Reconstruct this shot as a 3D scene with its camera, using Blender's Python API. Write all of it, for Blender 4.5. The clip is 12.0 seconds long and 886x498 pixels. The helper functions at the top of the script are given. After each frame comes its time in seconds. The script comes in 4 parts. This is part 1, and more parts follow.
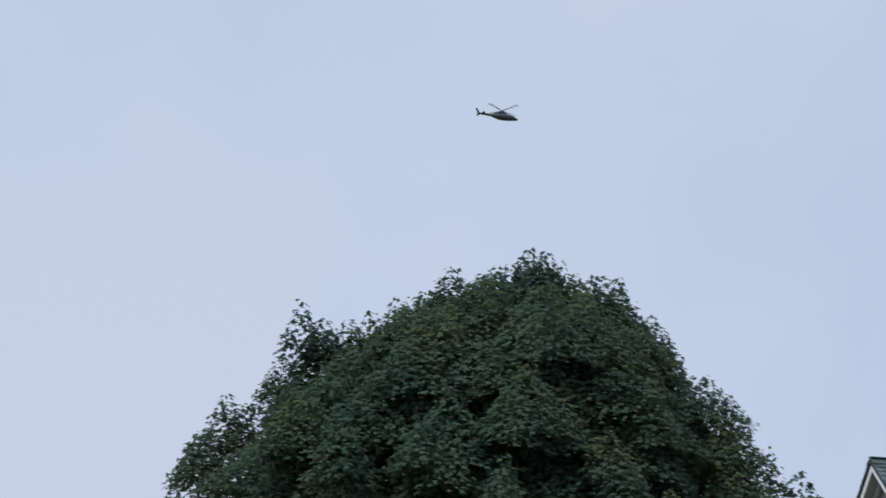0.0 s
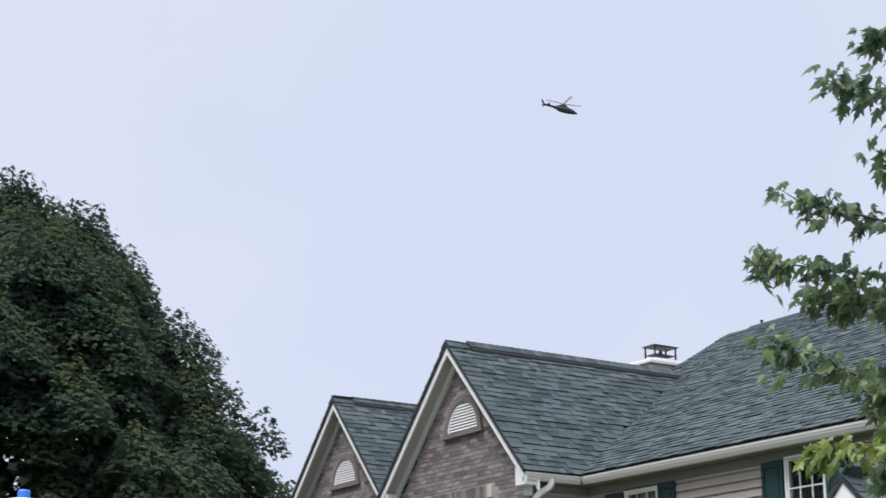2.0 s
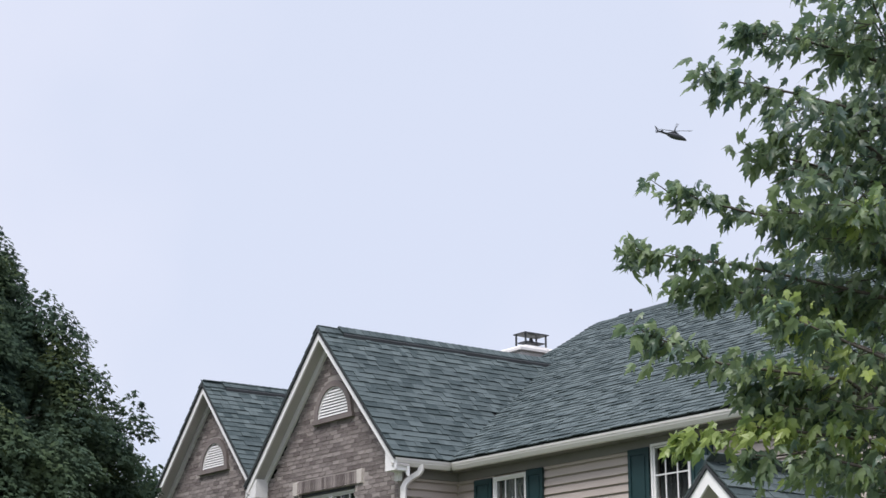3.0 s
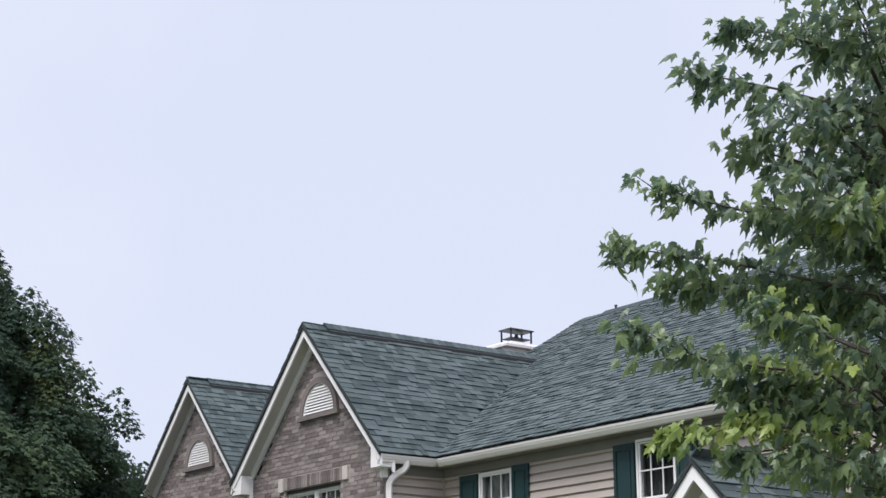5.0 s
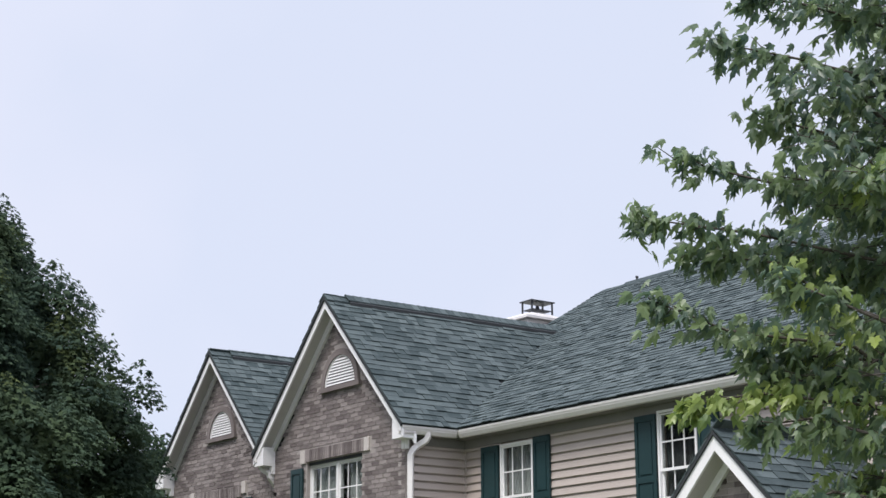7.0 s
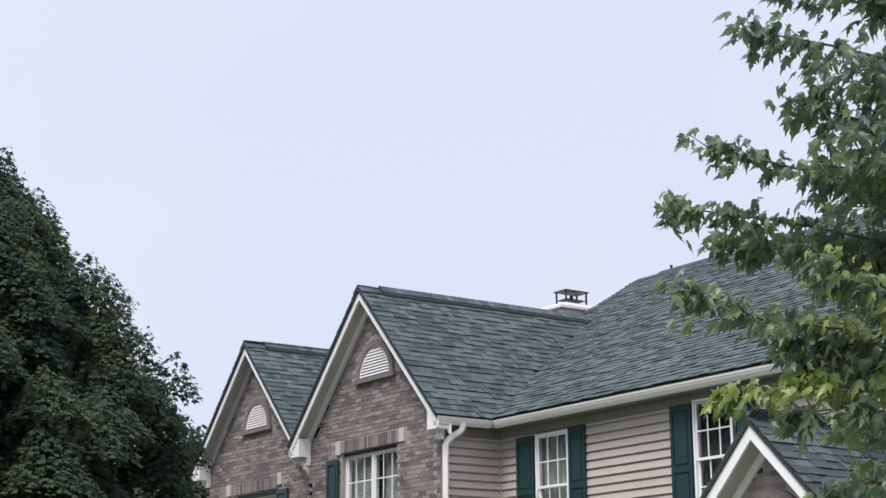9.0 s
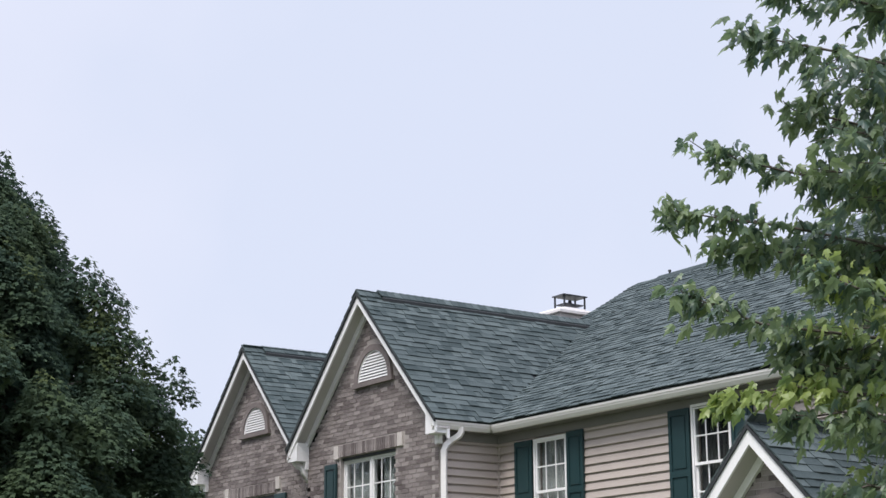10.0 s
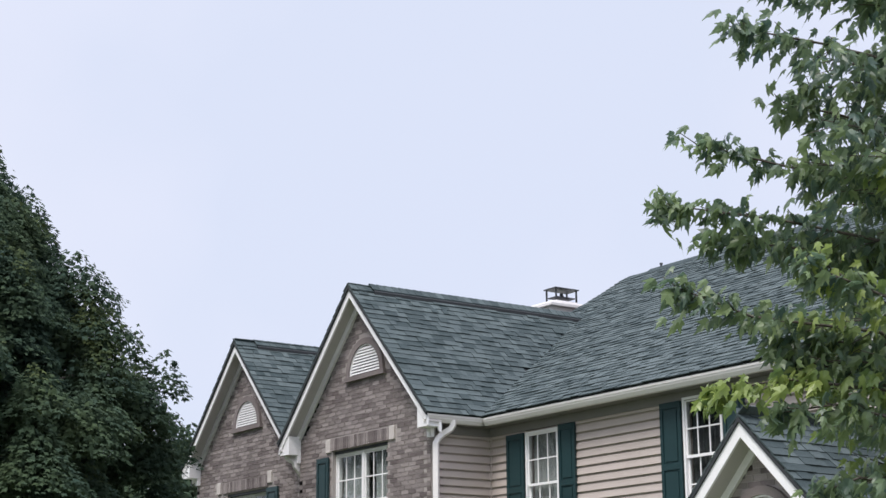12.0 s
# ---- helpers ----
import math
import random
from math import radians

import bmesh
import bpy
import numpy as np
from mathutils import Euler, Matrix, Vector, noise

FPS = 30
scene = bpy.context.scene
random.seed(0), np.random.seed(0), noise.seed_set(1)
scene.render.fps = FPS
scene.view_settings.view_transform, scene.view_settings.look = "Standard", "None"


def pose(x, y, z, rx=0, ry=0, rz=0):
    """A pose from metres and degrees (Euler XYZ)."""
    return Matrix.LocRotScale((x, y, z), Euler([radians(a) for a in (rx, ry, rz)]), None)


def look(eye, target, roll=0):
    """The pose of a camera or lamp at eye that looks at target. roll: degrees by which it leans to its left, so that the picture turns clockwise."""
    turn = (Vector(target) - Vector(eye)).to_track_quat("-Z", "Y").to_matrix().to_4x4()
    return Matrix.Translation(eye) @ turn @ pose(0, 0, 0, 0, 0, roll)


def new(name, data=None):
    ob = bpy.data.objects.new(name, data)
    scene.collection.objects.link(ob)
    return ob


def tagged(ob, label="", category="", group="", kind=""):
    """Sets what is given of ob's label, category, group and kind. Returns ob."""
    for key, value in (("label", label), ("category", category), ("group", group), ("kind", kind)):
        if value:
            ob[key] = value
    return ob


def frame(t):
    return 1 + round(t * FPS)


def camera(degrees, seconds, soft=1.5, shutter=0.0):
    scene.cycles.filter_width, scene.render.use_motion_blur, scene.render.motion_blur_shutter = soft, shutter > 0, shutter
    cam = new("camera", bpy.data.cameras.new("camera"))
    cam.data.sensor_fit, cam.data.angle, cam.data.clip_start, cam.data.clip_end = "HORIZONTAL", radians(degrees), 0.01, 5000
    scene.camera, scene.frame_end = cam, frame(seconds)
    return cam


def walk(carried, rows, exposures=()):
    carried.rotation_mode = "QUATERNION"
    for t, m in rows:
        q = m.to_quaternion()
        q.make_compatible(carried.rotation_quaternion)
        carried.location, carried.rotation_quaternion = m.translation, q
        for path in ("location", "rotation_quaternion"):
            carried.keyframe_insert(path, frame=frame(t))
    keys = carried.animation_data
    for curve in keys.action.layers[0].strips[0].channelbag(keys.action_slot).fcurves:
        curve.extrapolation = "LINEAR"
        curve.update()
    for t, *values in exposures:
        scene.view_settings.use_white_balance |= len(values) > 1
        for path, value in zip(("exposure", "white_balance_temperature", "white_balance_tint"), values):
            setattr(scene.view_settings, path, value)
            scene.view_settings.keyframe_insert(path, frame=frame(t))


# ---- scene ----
PATH = [
    (0.0, 77.056, 18.018, -1.223), (0.5, 72.184, 17.465, -1.022), (1.0, 67.304, 16.918, -0.784),
    (1.5, 62.677, 16.387, -0.578), (2.0, 58.708, 15.929, -0.37), (2.5, 55.866, 15.646, -0.116),
    (3.0, 54.247, 15.455, -0.007), (3.2, 53.87, 15.43, 0.03), (4.8, 53.75, 15.37, 0.2),
    (5.0, 53.776, 15.326, 0.21), (5.5, 54.056, 15.119, 0.176), (6.0, 54.315, 14.832, 0.135),
    (6.5, 54.452, 14.565, 0.079), (7.0, 54.508, 14.345, 0.157), (9.0, 55.741, 14.026, 0.289),
    (9.5, 55.878, 14.06, 0.227), (10.0, 55.676, 14.178, 0.25), (10.5, 55.381, 14.266, 0.339),
    (11.0, 55.278, 14.199, 0.438), (11.5, 55.335, 14.004, 0.454), (12.0, 55.415, 13.948, 0.401),
]
EXPOSURES = [(0.0, -0.34, 6000, 6), (0.5, -0.2, 6050, 7), (1.0, -0.14, 6150, 8), (1.5, -0.06, 6300, 9), (2.0, -0.02, 6400, 10),
             (2.5, 0.02, 6500, 10), (5.0, 0.08, 6500, 10), (12.0, 0.08, 6500, 10)]
cam = camera(30.0, 12.0, soft=1.5, shutter=0.2)
walk(cam, [(t, pose(0, 0, 1.6, 90 + p, r, y)) for t, y, p, r in PATH], EXPOSURES)

# ---- world and sun: an overcast summer sky, brighter overhead ----
world = bpy.data.worlds.new("overcast_sky")
scene.world = world
world.use_nodes = True
wn, wl = world.node_tree.nodes, world.node_tree.links
wn.clear()
w_out = wn.new("ShaderNodeOutputWorld")
w_bg = wn.new("ShaderNodeBackground")
w_sky = wn.new("ShaderNodeTexSky")
w_sky.sky_type, w_sky.sun_disc = "NISHITA", False
w_sky.sun_elevation, w_sky.sun_rotation = radians(59), radians(160)
w_sky.air_density, w_sky.dust_density = 1.0, 2.0
w_geo = wn.new("ShaderNodeTexCoord")
w_sep = wn.new("ShaderNodeSeparateXYZ")
w_rise = wn.new("ShaderNodeMapRange")
w_rise.inputs["From Min"].default_value, w_rise.inputs["From Max"].default_value = 0.46, 1.0
w_rise.inputs["To Min"].default_value, w_rise.inputs["To Max"].default_value = 1.0, 3.6
w_noise = wn.new("ShaderNodeTexNoise")
w_noise.inputs["Scale"].default_value, w_noise.inputs["Detail"].default_value = 2.6, 4.0
w_noise.inputs["Roughness"].default_value = 0.5
w_ramp = wn.new("ShaderNodeValToRGB")
w_ramp.color_ramp.elements[0].position, w_ramp.color_ramp.elements[0].color = 0.4, (0.715, 0.771, 0.937, 1)
w_ramp.color_ramp.elements[1].position, w_ramp.color_ramp.elements[1].color = 0.6, (0.795, 0.825, 0.975, 1)
w_scale = wn.new("ShaderNodeVectorMath")
w_scale.operation = "SCALE"
w_dim = wn.new("ShaderNodeVectorMath")
w_dim.operation = "SCALE"
w_dim.inputs["Scale"].default_value = 0.1
w_mix = wn.new("ShaderNodeMix")
w_mix.data_type = "RGBA"
w_mix.inputs[0].default_value = 0.93
wl.new(w_geo.outputs["Generated"], w_sep.inputs[0])
wl.new(w_sep.outputs["Z"], w_rise.inputs["Value"])
wl.new(w_geo.outputs["Generated"], w_noise.inputs["Vector"])
wl.new(w_noise.outputs["Fac"], w_ramp.inputs["Fac"])
wl.new(w_ramp.outputs["Color"], w_scale.inputs[0])
wl.new(w_rise.outputs["Result"], w_scale.inputs["Scale"])
wl.new(w_sky.outputs["Color"], w_dim.inputs[0])
wl.new(w_dim.outputs["Vector"], w_mix.inputs[6])
wl.new(w_scale.outputs["Vector"], w_mix.inputs[7])
wl.new(w_mix.outputs[2], w_bg.inputs["Color"])
wl.new(w_bg.outputs["Background"], w_out.inputs["Surface"])

sun = new("sun", bpy.data.lights.new("sun", "SUN"))
sun.data.energy, sun.data.angle, sun.data.color = 3.0, radians(22), (1.0, 0.96, 0.9)
sun.matrix_world = look((2, -10.5, 24), (-3, 3, 0))


# ---- materials ----
def mat(name, dark, light, rough=0.7, scale=6.0, fine=90.0, bump=0.15, metal=0.0, rand="", spread=0.35, translucent=0.0, spec=0.5, low=0.2, high=0.8):
    """A surface that wanders between two colours at two scales; rand adds a shift per piece ("object") or per island."""
    m = bpy.data.materials.new(name)
    m.use_nodes = True
    n, l = m.node_tree.nodes, m.node_tree.links
    b = n["Principled BSDF"]
    b.inputs["Roughness"].default_value, b.inputs["Metallic"].default_value = rough, metal
    b.inputs["Specular IOR Level"].default_value = spec
    co = n.new("ShaderNodeTexCoord")
    big, small = n.new("ShaderNodeTexNoise"), n.new("ShaderNodeTexNoise")
    big.inputs["Scale"].default_value, small.inputs["Scale"].default_value = scale, fine
    big.inputs["Detail"].default_value, small.inputs["Detail"].default_value = 3, 2
    for k in (big, small):
        l.new(co.outputs["Object"], k.inputs["Vector"])
    add = n.new("ShaderNodeMath")
    add.operation = "MULTIPLY_ADD"
    add.inputs[1].default_value, add.inputs[2].default_value = 0.5, 0.0
    l.new(small.outputs["Fac"], add.inputs[0])
    fac = n.new("ShaderNodeMath")
    fac.operation = "MULTIPLY_ADD"
    fac.inputs[1].default_value = 0.5
    l.new(big.outputs["Fac"], fac.inputs[0])
    l.new(add.outputs[0], fac.inputs[2])
    value = fac.outputs[0]
    if rand:
        src = n.new("ShaderNodeObjectInfo") if rand == "object" else n.new("ShaderNodeNewGeometry")
        out = src.outputs["Random"] if rand == "object" else src.outputs["Random Per Island"]
        shift = n.new("ShaderNodeMapRange")
        shift.inputs["To Min"].default_value, shift.inputs["To Max"].default_value = -spread, spread
        l.new(out, shift.inputs["Value"])
        total = n.new("ShaderNodeMath")
        l.new(value, total.inputs[0])
        l.new(shift.outputs["Result"], total.inputs[1])
        value = total.outputs[0]
    ramp = n.new("ShaderNodeValToRGB")
    ramp.color_ramp.elements[0].position, ramp.color_ramp.elements[0].color = low, (*dark, 1)
    ramp.color_ramp.elements[1].position, ramp.color_ramp.elements[1].color = high, (*light, 1)
    l.new(value, ramp.inputs["Fac"])
    l.new(ramp.outputs["Color"], b.inputs["Base Color"])
    if bump:
        bp = n.new("ShaderNodeBump")
        bp.inputs["Strength"].default_value, bp.inputs["Distance"].default_value = bump, 0.01
        l.new(small.outputs["Fac"], bp.inputs["Height"])
        l.new(bp.outputs["Normal"], b.inputs["Normal"])
    if translucent:
        tr, mx = n.new("ShaderNodeBsdfTranslucent"), n.new("ShaderNodeMixShader")
        mx.inputs["Fac"].default_value = translucent
        l.new(ramp.outputs["Color"], tr.inputs["Color"])
        l.new(b.outputs["BSDF"], mx.inputs[1])
        l.new(tr.outputs["BSDF"], mx.inputs[2])
        l.new(mx.outputs["Shader"], n["Material Output"].inputs["Surface"])
    return m


SHINGLE = mat("shingle", (0.025, 0.037, 0.039), (0.085, 0.105, 0.107), 0.9, 2.0, 160.0, 0.5, rand="object", spread=0.23, spec=0.2)
SHINGLE_FAR = mat("shingle_joined", (0.027, 0.04, 0.042), (0.094, 0.115, 0.116), 0.9, 5.0, 160.0, 0.5, rand="island", spread=0.23, spec=0.2)
FELT = mat("roof_felt", (0.018, 0.02, 0.022), (0.035, 0.038, 0.042), 0.95, 4, 120)
BRICK = mat("brick", (0.115, 0.094, 0.092), (0.31, 0.27, 0.258), 0.9, 9.0, 140.0, 0.5, rand="object", spread=0.27, spec=0.2)
BRICK_FAR = mat("brick_joined", (0.115, 0.094, 0.092), (0.31, 0.27, 0.258), 0.9, 2.0, 140.0, 0.5, rand="island", spread=0.27, spec=0.2)
DARK_BRICK = mat("dark_brick", (0.03, 0.024, 0.022), (0.08, 0.06, 0.055), 0.9, 9.0, 140.0, 0.5, spec=0.2)
MORTAR = mat("mortar", (0.27, 0.24, 0.225), (0.4, 0.36, 0.34), 0.95, 4.0, 150.0, 0.4, spec=0.2)
STONE = mat("cast_stone", (0.42, 0.38, 0.35), (0.58, 0.53, 0.5), 0.85, 8.0, 120.0, 0.3)
SIDING = mat("vinyl_siding", (0.38, 0.325, 0.295), (0.46, 0.395, 0.36), 0.55, 1.5, 60.0, 0.08, rand="object", spread=0.12)
WHITE = mat("white_paint", (0.7, 0.68, 0.68), (0.86, 0.84, 0.84), 0.5, 2.0, 50.0, 0.05)
GUTTER = mat("cream_aluminium", (0.66, 0.625, 0.605), (0.76, 0.725, 0.705), 0.4, 2.0, 40.0, 0.03)
FRIEZE = mat("grey_trim_paint", (0.5, 0.47, 0.455), (0.6, 0.57, 0.55), 0.6, 3.0, 80.0, 0.05)
# one soffit in two copies: eave shade and rake light put into the colours
SHADED_EAVE = mat("shaded_eave", (0.15, 0.14, 0.132), (0.2, 0.188, 0.178), 0.6, 3.0, 80.0, 0.1)
RAKE_SOFFIT = mat("lit_rake_soffit", (0.42, 0.39, 0.38), (0.5, 0.468, 0.458), 0.6, 3.0, 80.0, 0.1)
SHUTTER = mat("green_shutter_paint", (0.007, 0.026, 0.029), (0.014, 0.044, 0.048), 0.5, 3.0, 60.0, 0.06)
METAL = mat("dark_metal", (0.03, 0.032, 0.035), (0.07, 0.072, 0.078), 0.5, 6.0, 60.0, 0.1, metal=0.6)
CURTAIN = mat("curtain_cloth", (0.15, 0.165, 0.165), (0.3, 0.315, 0.31), 0.9, 4.0, 120.0, 0.1)
BARK = mat("bark", (0.035, 0.028, 0.022), (0.1, 0.085, 0.07), 0.95, 10.0, 60.0, 0.8)
LEAF_BIG = mat("linden_leaf", (0.039, 0.066, 0.051), (0.073, 0.102, 0.05), 0.85, 0.8, 1.7, 0.0, rand="island", spread=0.05, translucent=0.34, spec=0.08, low=0.36, high=0.72)
LEAF_TIP = mat("linden_new_leaf", (0.045, 0.068, 0.036), (0.092, 0.115, 0.046), 0.85, 0.8, 1.7, 0.0, rand="island", spread=0.06, translucent=0.34, spec=0.08, low=0.36, high=0.72)
LEAF_MAPLE = mat("maple_leaf", (0.068, 0.115, 0.092), (0.22, 0.29, 0.12), 0.34, 0.7, 14.0, 0.0, rand="island", spread=0.24, translucent=0.5)
LEAF_ONE = mat("maple_leaf_single", (0.066, 0.112, 0.094), (0.2, 0.27, 0.13), 0.34, 3.0, 14.0, 0.0, rand="object", spread=0.24, translucent=0.5)
LEAF_YOUNG = mat("young_maple_leaf", (0.12, 0.19, 0.065), (0.33, 0.4, 0.11), 0.36, 3.0, 14.0, 0.0, rand="island", spread=0.26, translucent=0.45)
GRASS = mat("lawn", (0.06, 0.08, 0.035), (0.12, 0.15, 0.07), 0.9, 0.4, 30.0, 0.4)
HELI = mat("helicopter_paint", (0.028, 0.029, 0.035), (0.05, 0.052, 0.06), 0.55, 0.8, 10.0, 0.02, spec=0.3)
HELI_DARK = mat("dark_helicopter_paint", (0.012, 0.013, 0.016), (0.03, 0.03, 0.035), 0.3, 2.0, 10.0, 0.0)

GLASS = bpy.data.materials.new("window_glass")
GLASS.use_nodes = True
gb = GLASS.node_tree.nodes["Principled BSDF"]
gb.inputs["Base Color"].default_value = (0.86, 0.9, 0.9, 1)
gb.inputs["Roughness"].default_value, gb.inputs["Transmission Weight"].default_value, gb.inputs["IOR"].default_value = 0.02, 1.0, 1.45


# ---- mesh helpers ----
def box(bm, x0, x1, y0, y1, z0, z1):
    v = [bm.verts.new(p) for p in ((x0, y0, z0), (x1, y0, z0), (x1, y1, z0), (x0, y1, z0),
                                   (x0, y0, z1), (x1, y0, z1), (x1, y1, z1), (x0, y1, z1))]
    for f in ((3, 2, 1, 0), (4, 5, 6, 7), (0, 1, 5, 4), (1, 2, 6, 5), (2, 3, 7, 6), (3, 0, 4, 7)):
        bm.faces.new([v[i] for i in f])


def prism(bm, outline, shift):
    """A flat outline pushed along shift into a solid."""
    s = Vector(shift)
    a = [bm.verts.new(p) for p in outline]
    b = [bm.verts.new(Vector(p) + s) for p in outline]
    n = len(a)
    bm.faces.new(a)
    bm.faces.new(b[::-1])
    for i in range(n):
        j = (i + 1) % n
        bm.faces.new((a[j], a[i], b[i], b[j]))


def tube(bm, points, radii, sides=8):
    """A round tapered tube through points."""
    rings = []
    for i, p in enumerate(points):
        p = Vector(p)
        d = (Vector(points[min(i + 1, len(points) - 1)]) - Vector(points[max(i - 1, 0)])).normalized()
        side = d.cross(Vector((0.31, 0.52, 0.8))).normalized()
        up = d.cross(side)
        r = radii[i]
        rings.append([bm.verts.new(p + r * (math.cos(6.28318 * k / sides) * side + math.sin(6.28318 * k / sides) * up)) for k in range(sides)])
    for a, b in zip(rings, rings[1:]):
        for k in range(sides):
            bm.faces.new((a[k], a[(k + 1) % sides], b[(k + 1) % sides], b[k]))
    bm.faces.new(rings[0][::-1])
    bm.faces.new(rings[-1])


def sweep(bm, points, half_a, half_b, side):
    """A rectangular pipe through points; side is the direction of its half width half_a."""
    s = Vector(side).normalized()
    rings = []
    for i, p in enumerate(points):
        p = Vector(p)
        d = (Vector(points[min(i + 1, len(points) - 1)]) - Vector(points[max(i - 1, 0)])).normalized()
        u = d.cross(s).normalized()
        rings.append([bm.verts.new(p + a * half_a * s + b * half_b * u) for a, b in ((-1, -1), (1, -1), (1, 1), (-1, 1))])
    for a, b in zip(rings, rings[1:]):
        for k in range(4):
            bm.faces.new((a[k], a[(k + 1) % 4], b[(k + 1) % 4], b[k]))
    bm.faces.new(rings[0][::-1])
    bm.faces.new(rings[-1])


def part(name, bm, material, parent=None, label="", smooth=False, bevel=0.0):
    bmesh.ops.recalc_face_normals(bm, faces=bm.faces)
    if bevel:
        bmesh.ops.bevel(bm, geom=bm.edges[:], offset=bevel, segments=1, affect="EDGES")
    me = bpy.data.meshes.new(name)
    bm.to_mesh(me)
    bm.free()
    me.materials.append(material)
    if smooth:
        for p in me.polygons:
            p.use_smooth = True
    ob = new(name, me)
    ob.parent = parent
    if label:
        tagged(ob, label)
    return ob


def piece(name, me, m, parent):
    ob = new(name, me)
    ob.parent = parent
    ob.matrix_basis = m
    return ob


def thing(name, label, category, group="", at=(0, 0, 0)):
    ob = new(name)
    ob.location = at
    return tagged(ob, label, category, group)


def joined(name, verts, faces, material, parent, label="", kind="stuff"):
    me = bpy.data.meshes.new(name)
    me.from_pydata(verts, [], faces)
    me.materials.append(material)
    ob = new(name, me)
    ob.parent = parent
    return tagged(ob, label, kind=kind)


BOX_FACES = ((3, 2, 1, 0), (4, 5, 6, 7), (0, 1, 5, 4), (1, 2, 6, 5), (2, 3, 7, 6), (3, 0, 4, 7))


def box_mesh(name, x, y, z, material):
    bm = bmesh.new()
    box(bm, -x / 2, x / 2, -y / 2, y / 2, -z / 2, z / 2)
    bmesh.ops.recalc_face_normals(bm, faces=bm.faces)
    me = bpy.data.meshes.new(name)
    bm.to_mesh(me)
    bm.free()
    me.materials.append(material)
    return me


# ---- ground ----
bm = bmesh.new()
box(bm, -2500, 2500, -2500, 2500, -0.5, 0.0)
tagged(part("ground", bm, GRASS), "mown green lawn reaching to the horizon", "lawn", kind="structure")

# ---- the house: plan numbers ----
AX, AZ, W1 = -21.919, 7.381, 2.202          # large gable: ridge line, ridge height, half width
EAVE, FRONT, KEAVE = 5.10, 13.32, 14.34      # eave height, roof front of the gable, main eave line
WALL1, WALLM, SIDE = 13.60, 14.69, -20.0     # gable wall, main wall, side wall of the wing
SLOPE = 0.602                                # main roof
RIDGE_Y, RAKE_X, RIGHT_X = 20.0, -22.85, -7.0
RIDGE_Z = EAVE + SLOPE * (RIDGE_Y - KEAVE)
AX2, AZ2, W2, FRONT2 = -26.165, 7.177, 2.005, 13.52
WALL2 = 13.80

house = thing("house", "two storey brick and tan siding house with dark green shingle roofs", "house")
left_house = thing("house", "adjoining brick house with a small steep gable and shingle roof", "house")


def gable_roof(parent, ax, az, half, front, back):
    """Two roof slabs meeting at the ridge, dark underneath, and what trims them."""
    bm = bmesh.new()
    for s in (-1, 1):
        prism(bm, [(ax, front, az - 0.012), (ax + s * half, front, EAVE - 0.012), (ax + s * half, front, EAVE - 0.06), (ax, front, az - 0.06)],
              (0, back - front, 0))
    return part("roof", bm, FELT, parent, "dark green asphalt shingle gable roof")


def rake_trim(parent, ax, az, half, front, wall, low=None):
    """White rake boards, soffits behind them and frieze boards on the wall."""
    k = (az - EAVE) / half
    drop = 0.028
    for s in (-1, 1):
        bm = bmesh.new()
        ez = low if low is not None else EAVE
        hx = (az - ez) / k
        prism(bm, [(ax, front + 0.03, az - drop), (ax + s * hx, front + 0.03, ez - drop), (ax + s * hx, front + 0.03, ez - drop - 0.17), (ax, front + 0.03, az - drop - 0.17)],
              (0, 0.03, 0))
        part("rake_board", bm, WHITE, parent, "white painted rake board")
        bm = bmesh.new()
        prism(bm, [(ax, front + 0.061, az - drop - 0.1), (ax + s * hx, front + 0.061, ez - drop - 0.1), (ax + s * hx, front + 0.061, ez - drop - 0.12), (ax, front + 0.061, az - drop - 0.12)],
              (0, wall - front - 0.061, 0))
        part("soffit", bm, RAKE_SOFFIT, parent, "rake soffit, paler copy of the eave soffit for stronger light")
        bm = bmesh.new()
        prism(bm, [(ax, wall - 0.045, az - drop - 0.122), (ax + s * hx, wall - 0.045, ez - drop - 0.122), (ax + s * hx, wall - 0.045, ez - drop - 0.26), (ax, wall - 0.045, az - drop - 0.26)],
              (0, 0.045, 0))
        part("frieze_board", bm, WHITE, parent, "white painted frieze board")


ROWS = 0.128


